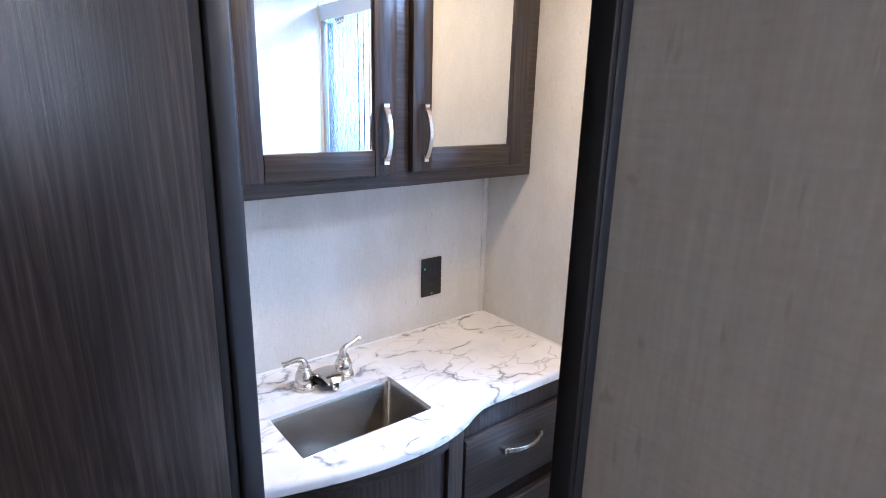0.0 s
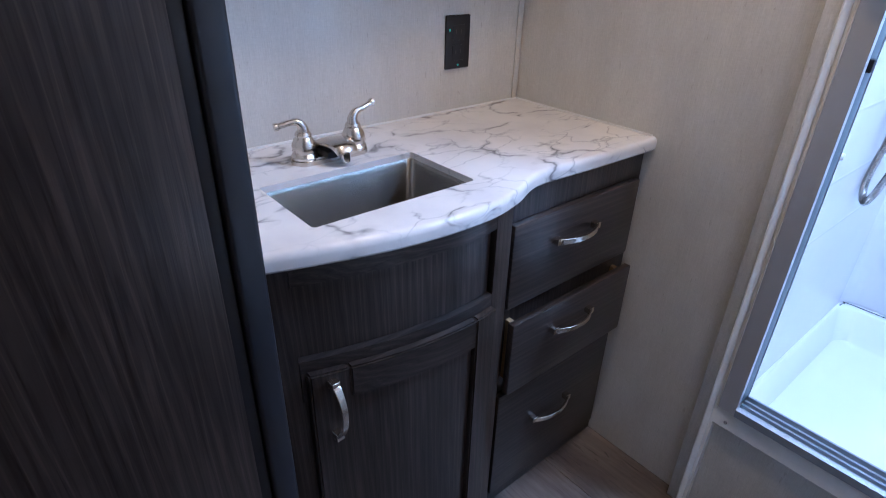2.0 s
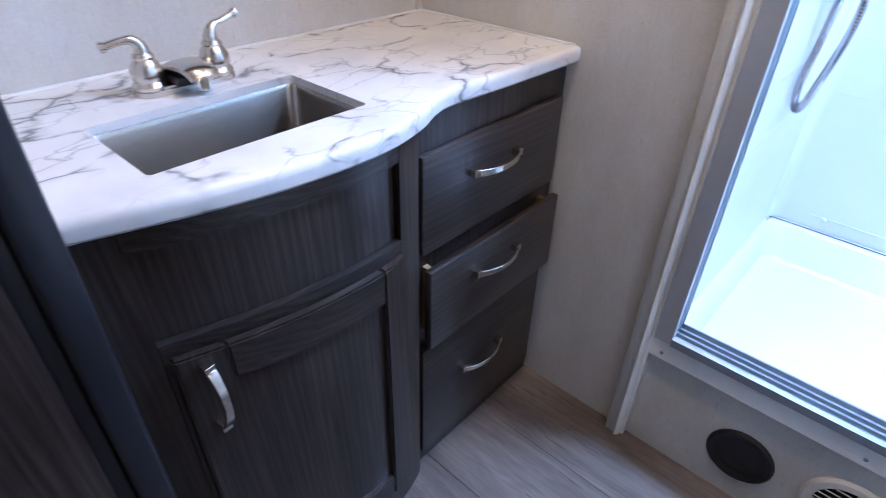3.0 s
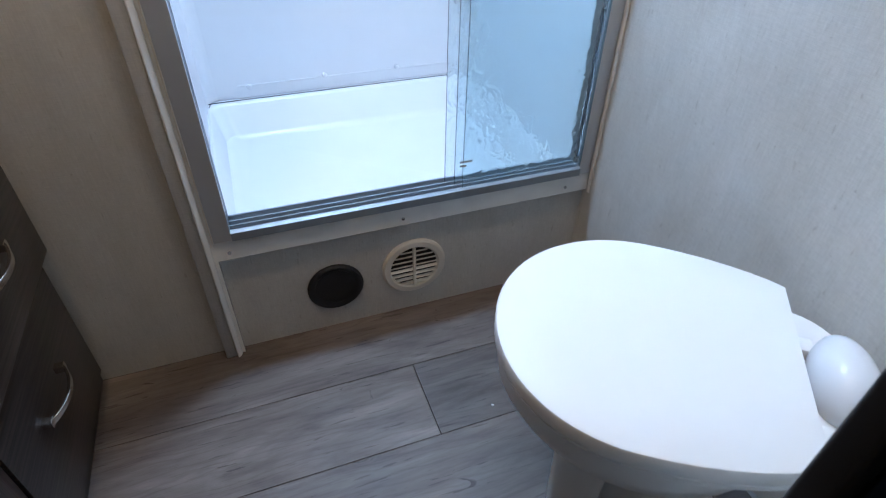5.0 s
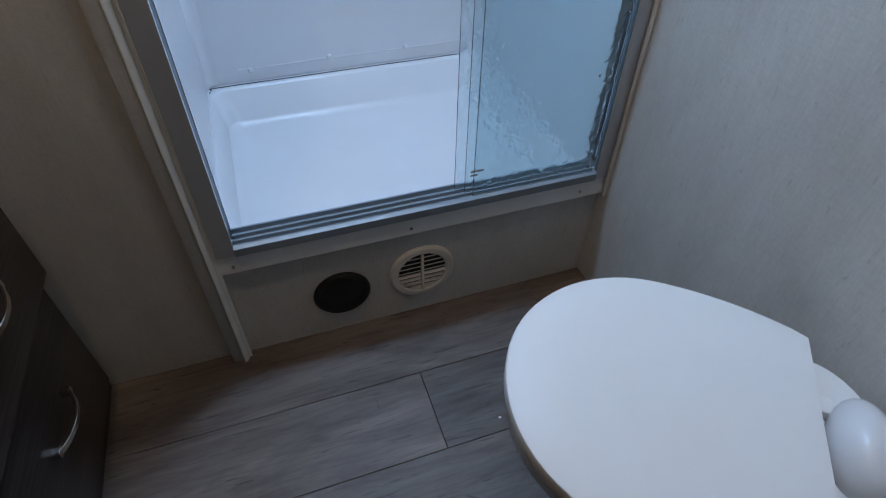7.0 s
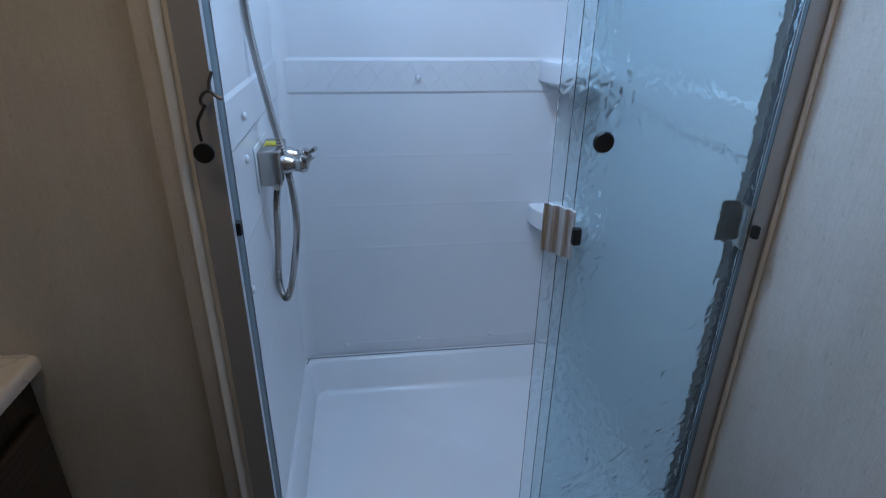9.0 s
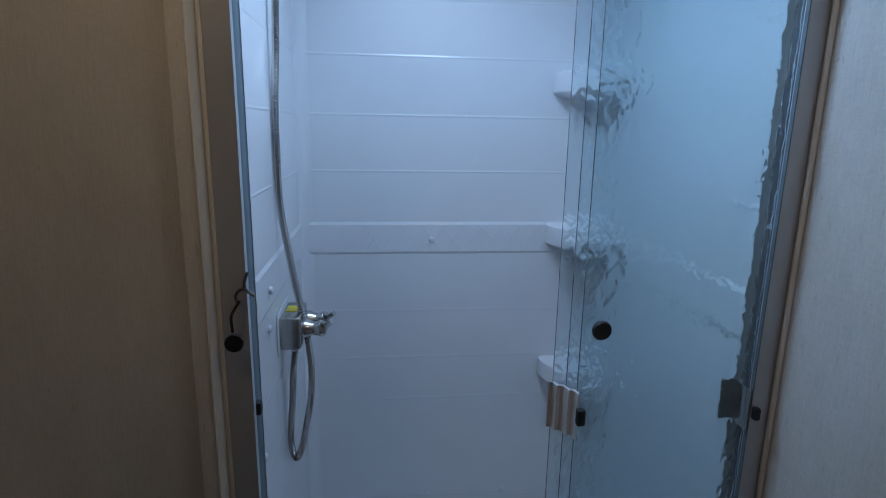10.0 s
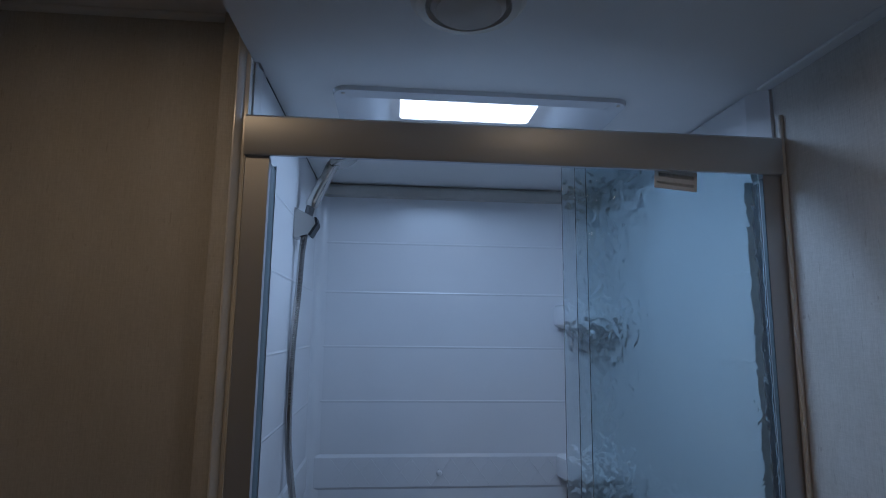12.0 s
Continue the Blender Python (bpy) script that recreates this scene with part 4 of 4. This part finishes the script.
# drawers
for z0, z1, off, hz in ((0.612, 0.800, 0.001, 0.736), (0.400, 0.585, 0.022, 0.528), (0.060, 0.378, 0.001, 0.250)):
    bm = box(bm_new(), BX + off, BX + off + 0.018, -0.432, -0.026, z0, z1, 0.004, 2)
    d = part("drawer_front", bm, WOOD_H, vanity, "drawer pulled slightly open" if off > 0.01 else "")
    if off > 0.01:
        for sy in (-0.414, -0.052):
            part("drawer_side", box(bm_new(), 0.12, BX + off, sy, sy + 0.012, z0 + 0.02, z1 - 0.012), RAW_WOOD, d, "raw plywood drawer side")
        part("drawer_bottom", box(bm_new(), 0.12, BX + off, -0.401, -0.053, z0 + 0.02, z0 + 0.03), RAW_WOOD, d)
    part("handle", bow_handle((BX + off + 0.018, -0.312, hz), (BX + off + 0.018, -0.185, hz), (1, 0, 0)), NICKEL, d, "satin nickel bow handle")

# outlet
outlet = thing("wall_outlet", 0.0, -0.220, 1.052, "black wall outlet plate with two sockets", "outlet")
part("plate", box(bm_new(), 0.0005, 0.006, -0.257, -0.183, 0.993, 1.112, 0.0025, 2), BLACK, outlet)
for z in (1.030, 1.074):
    s = part("socket", box(bm_new(), 0.006, 0.0078, -0.238, -0.202, z - 0.017, z + 0.017, 0.0008), BLACK, outlet)
    for y in (-0.228, -0.213):
        part("slot", box(bm_new(), 0.0079, 0.0083, y - 0.0012, y + 0.0012, z - 0.002, z + 0.007), SUBFLOOR, s)
GREEN = plain("green_indicator", (0.05, 0.55, 0.45), 0.4)
part("indicator", box(bm_new(), 0.006, 0.0072, -0.249, -0.244, 1.078, 1.083), GREEN, outlet, "small green indicator")
part("indicator", box(bm_new(), 0.006, 0.0072, -0.222, -0.217, 1.000, 1.004), GREEN, outlet, "small green indicator")

# ---- mirrored wall cabinet ----
medicine = thing("mirror_cabinet", 0.09, -0.46, 1.366, "dark-stained wall cabinet with two mirrored doors", "cabinet")
part("body", box(bm_new(), 0.001, 0.172, -0.913, -0.002, 1.366, 1.985, 0.0015), WOOD_H, medicine)


def mirror_door(y0, y1, z0, z1, hy):
    fx0, fx1 = 0.1725, 0.192
    my0, my1, mz0, mz1 = y0 + 0.055, y1 - 0.055, z0 + 0.057, z1 - 0.057
    d = part("door", box(bm_new(), fx0, fx0 + 0.006, y0 + 0.01, y1 - 0.01, z0 + 0.01, z1 - 0.01), WOOD, medicine, "mirrored door")
    for a, c in ((y0, my0), (my1, y1)):
        part("door_stile", box(bm_new(), fx0, fx1, a, c, z0, z1, 0.003, 2), WOOD, d)
    for a, c in ((z0, mz0), (mz1, z1)):
        part("door_rail", box(bm_new(), fx0, fx1 - 0.0005, my0 + 0.0003, my1 - 0.0003, a, c, 0.003, 2), WOOD_H, d)
    part("mirror", box(bm_new(), fx0 + 0.006, fx0 + 0.010, my0 - 0.003, my1 + 0.003, mz0 - 0.003, mz1 + 0.003), MIRROR, d, "mirror glass")
    part("handle", bow_handle((fx1, hy, 1.432), (fx1, hy, 1.552), (1, 0, 0)), NICKEL, d, "satin nickel bow handle")
    return d


ajar = mirror_door(-0.838, -0.478, 1.400, 1.965, -0.513)
ajar.matrix_basis = Matrix.Translation((0.1725, -0.838, 0)) @ Matrix.Rotation(radians(-1.7), 4, "Z") @ Matrix.Translation((-0.1725, 0.838, 0))
mirror_door(-0.427, -0.050, 1.400, 1.965, -0.397)

# ---- vents in the panel under the shower ----
vent_cap = thing("floor_level_vent", 0.967, -0.002, 0.131, "round black plastic vent cap low on the panel", "vent")
part("cap", lathe(bm_new(), [(0.069, 0), (0.069, 0.004), (0.064, 0.009), (0.056, 0.008), (0.050, 0.003), (0.030, 0.006), (0.010, 0.012), (0.002, 0.0125)], Matrix.Translation((0.967, -0.002, 0.131)) @ pose(0, 0, 0, 90), 32), BLACK, vent_cap)
louvre = thing("louvred_vent", 1.169, -0.002, 0.144, "round off-white louvred vent low on the panel", "vent")
M = Matrix.Translation((1.169, -0.002, 0.144)) @ pose(0, 0, 0, 90)
bm = bm_new()
rings = []
for r, h in ((0.084, 0.0), (0.084, 0.004), (0.078, 0.009), (0.066, 0.010), (0.062, 0.007), (0.062, 0.001)):
    rings.append([bm.verts.new(M @ Vector((r * math.cos(2 * math.pi * k / 40), r * math.sin(2 * math.pi * k / 40), h))) for k in range(40)])
for r0, r1 in zip(rings, rings[1:]):
    for k in range(40):
        bm.faces.new((r0[k], r0[(k + 1) % 40], r1[(k + 1) % 40], r1[k]))
bmesh.ops.recalc_face_normals(bm, faces=bm.faces)
part("ring", bm, BEIGE, louvre)
part("backing", lathe(bm_new(), [(0.061, 0.0006), (0.061, 0.0012), (0.001, 0.0013)], M, 32), BLACK, louvre)
for k in range(8):
    zz = -0.051 + k * 0.0145
    half = math.sqrt(0.0615 ** 2 - zz ** 2)
    c = 0.144 + zz
    # the upper slats slope down inwards, the lower ones up inwards
    pts = [(-0.0035, c - 0.0065), (-0.0045, c - 0.0075), (-0.0105, c + 0.001), (-0.0095, c + 0.0022)] if k > 3 else [(-0.0035, c + 0.0015), (-0.0045, c + 0.0027), (-0.0108, c - 0.0022), (-0.0098, c - 0.0036)]
    part("slat", prism(bm_new(), pts, 1.169 - half, 1.169 + half, "x"), BEIGE, louvre)
part("mullion", box(bm_new(), 1.166, 1.172, -0.0125, -0.0035, 0.083, 0.205), BEIGE, louvre)

# ---- toilet ----
toilet = thing("toilet", 1.40, -0.70, 0.0, "white low plastic camper toilet with its lid closed", "toilet")
TB = Vector((1.4946, -0.740, 0))
TU = Vector((-0.80, 0.60, 0)).normalized()
TV = Vector((0.60, 0.80, 0)).normalized()


def tp(u, v, z):
    p = TB + TU * u + TV * v
    return (p.x, p.y, z)


def lid_outline(grow=0.0, back=0.0, n=48):
    """D shape: straight back edge, egg-shaped front."""
    pts = []
    for k in range(n + 1):
        q = -math.pi / 2 - 0.68 + (math.pi + 1.36) * k / n
        c, s = math.cos(q), math.sin(q)
        u = 0.215 + (0.206 + grow) * c if c > 0 else 0.215 + (0.35 + grow) * c
        v = -0.013 + ((0.200 if s > 0 else 0.211) + grow) * s
        if u < back:
            u = back
        pts.append((u, v))
    return pts


def lofted(levels, cap=True):
    bm = bm_new()
    rings = [[bm.verts.new(tp(u, v, z)) for u, v in pts] for pts, z in levels]
    for r0, r1 in zip(rings, rings[1:]):
        k = len(r0)
        for i in range(k):
            bm.faces.new((r0[i], r0[(i + 1) % k], r1[(i + 1) % k], r1[i]))
    if cap:
        bm.faces.new(rings[0][::-1])
        bm.faces.new(rings[-1])
    bmesh.ops.recalc_face_normals(bm, faces=bm.faces)
    return bm


part("lid", lofted([(lid_outline(-0.010), 0.460), (lid_outline(-0.002), 0.462), (lid_outline(0.0), 0.468), (lid_outline(0.0), 0.487), (lid_outline(-0.0015), 0.490), (lid_outline(-0.005), 0.4915), (lid_outline(-0.08, 0.04), 0.4925)]), PORCELAIN, toilet, "closed white lid")
part("seat", lofted([(lid_outline(-0.014, -0.006), 0.440), (lid_outline(-0.006, -0.006), 0.443), (lid_outline(-0.004, -0.006), 0.455), (lid_outline(-0.010, -0.006), 0.4595)]), PORCELAIN, toilet)


def ring_at(cu, ru, rv, n=41):
    return [(cu + ru * math.cos(2 * math.pi * k / n), -0.013 + rv * math.sin(2 * math.pi * k / n)) for k in range(n)]


part("bowl", lofted([(ring_at(0.15, 0.115, 0.092), 0.285), (ring_at(0.165, 0.165, 0.132), 0.312), (ring_at(0.188, 0.200, 0.172), 0.350), (ring_at(0.20, 0.211, 0.190), 0.395), (ring_at(0.203, 0.213, 0.195), 0.4395)]), PORCELAIN, toilet)
part("pedestal", lofted([(ring_at(0.085, 0.125, 0.092), 0.0), (ring_at(0.085, 0.12, 0.088), 0.03), (ring_at(0.10, 0.105, 0.080), 0.09), (ring_at(0.13, 0.10, 0.078), 0.20), (ring_at(0.15, 0.112, 0.09), 0.284)]), PORCELAIN, toilet)
# rear deck with hinges and the rounded valve cover
part("rear_deck", lofted([(ring_at(-0.01, 0.09, 0.130), 0.34), (ring_at(-0.01, 0.100, 0.148), 0.40), (ring_at(-0.01, 0.100, 0.150), 0.446), (ring_at(-0.01, 0.094, 0.143), 0.4525)]), PORCELAIN, toilet)
bm = bm_new()
g = bmesh.ops.create_uvsphere(bm, u_segments=28, v_segments=16, radius=1.0)
for v in g["verts"]:
    c = v.co.copy()
    v.co = Vector(tp(-0.052 + (0.042 - 0.006 * c.y) * c.x, -0.016 + 0.073 * c.y, 0.470 + 0.052 * c.z))
part("valve_cover", bm, ABS, toilet, "glossy rounded white cover behind the lid")
for v in (-0.113, 0.042):
    bm = bm_new()
    box(bm, -0.012, 0.012, -0.014, 0.014, 0, 0.022, 0.004)
    bm.transform(Matrix.Translation(tp(-0.018, v, 0.450)) @ Matrix.Rotation(math.atan2(TU.y, TU.x), 4, "Z"))
    part("hinge", bm, PORCELAIN, toilet)
# foot pedal with a flared end, and the round neck in front
bm = bm_new()
pedal = [(0.330, -0.128, 0.024, 0.022, 0.100), (0.322, -0.128, 0.028, 0.018, 0.104), (0.285, -0.122, 0.024, 0.030, 0.096), (0.245, -0.112, 0.020, 0.046, 0.090), (0.205, -0.100, 0.030, 0.044, 0.096),
         (0.160, -0.090, 0.044, 0.030, 0.112), (0.100, -0.080, 0.055, 0.014, 0.124), (0.030, -0.070, 0.060, 0.006, 0.126)]
rings = []
for u, v, w, z0, z1 in pedal:
    ring = []
    for k in range(16):
        q = 2 * math.pi * k / 16
        cq, sq = math.cos(q), math.sin(q)
        sx = math.copysign(abs(cq) ** 0.5, cq)
        sz = math.copysign(abs(sq) ** 0.5, sq)
        ring.append(bm.verts.new(tp(u, v + w * sx, (z0 + z1) / 2 + (z1 - z0) / 2 * sz)))
    rings.append(ring)
for r0, r1 in zip(rings, rings[1:]):
    for i in range(16):
        bm.faces.new((r0[i], r0[(i + 1) % 16], r1[(i + 1) % 16], r1[i]))
bm.faces.new(rings[0][::-1])
bm.faces.new(rings[-1])
bmesh.ops.recalc_face_normals(bm, faces=bm.faces)
part("foot_pedal", bm, PORCELAIN, toilet, "flared white foot pedal")
bm = bm_new()
n0 = tp(0.245, -0.080, 0)
lathe(bm, [(0.034, 0.05), (0.040, 0.09), (0.044, 0.16), (0.046, 0.26), (0.040, 0.375)], Matrix.Translation((n0[0], n0[1], 0)))
part("front_neck", bm, PORCELAIN, toilet)

# a scrap lying on the floor
bm = bm_new()
bmesh.ops.create_icosphere(bm, subdivisions=1, radius=0.0028)
for i, v in enumerate(bm.verts):
    v.co = Vector((1.238 + v.co.x * (1.2 + 0.3 * (i % 3)), -0.367 + v.co.y, max(0.0, 0.0016 + v.co.z * 0.6)))
tagged(part("paper_scrap", bm, PAPER), "tiny white paper scrap lying on the plank floor", "scrap")

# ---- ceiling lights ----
# The last fixture is made up to house the added hall lamp.
for (lx, ly), lz in ((BATH_LAMP, HIGH), (SIDE_LAMP, CEIL), (HALL_FILL, CEIL)):
    lamp = thing("ceiling_light", lx, ly, lz, "small round white ceiling light out of view, with a warm lens", "light", "ceiling lights")
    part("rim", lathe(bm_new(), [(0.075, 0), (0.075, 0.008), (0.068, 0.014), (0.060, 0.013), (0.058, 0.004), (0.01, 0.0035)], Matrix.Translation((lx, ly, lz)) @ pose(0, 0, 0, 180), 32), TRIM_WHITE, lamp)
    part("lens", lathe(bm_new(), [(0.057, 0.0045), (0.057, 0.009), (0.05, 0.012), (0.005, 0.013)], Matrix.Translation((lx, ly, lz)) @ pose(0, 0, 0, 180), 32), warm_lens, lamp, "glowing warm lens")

# ---- floor ----
floor = setting("floor", box(box(box(bm_new(), -0.04, RIGHT + 0.04, -0.981, 0.03, -0.05, -0.006), 0.41, 1.95, -2.44, -1.018, -0.05, -0.006), 0.41, RIGHT + 0.04, -1.018, -0.981, -0.05, -0.006), SUBFLOOR, "grey-brown wood-look plank floor", "floor")
ROWS = [0.0, -0.195, -0.398, -0.604, -0.811, -1.0178, -1.227, -1.436, -1.645, -1.854, -2.063, -2.272, -2.44]
STARTS = [0.25, -0.118, 0.20, -0.40, 0.10, -0.55, 0.30, -0.20, 0.45, -0.3, 0.2, -0.5]
for (y1, y0), s in zip(zip(ROWS, ROWS[1:]), STARTS):
    x = s - 1.22
    lo, hi = (-0.04, RIGHT + 0.04) if y0 > -1.02 else (0.41, 1.95)
    while x < hi:
        a, c = max(x, lo), min(x + 1.22, hi)
        if c - a > 0.01:
            bm = bm_new()
            box(bm, a + 0.0005, c - 0.0005, y0 + 0.0005, y1 - 0.0005, -0.006, 0.0, 0.0010, 1)
            part("plank", bm, PLANK, floor, smooth=False)
        x += 1.22
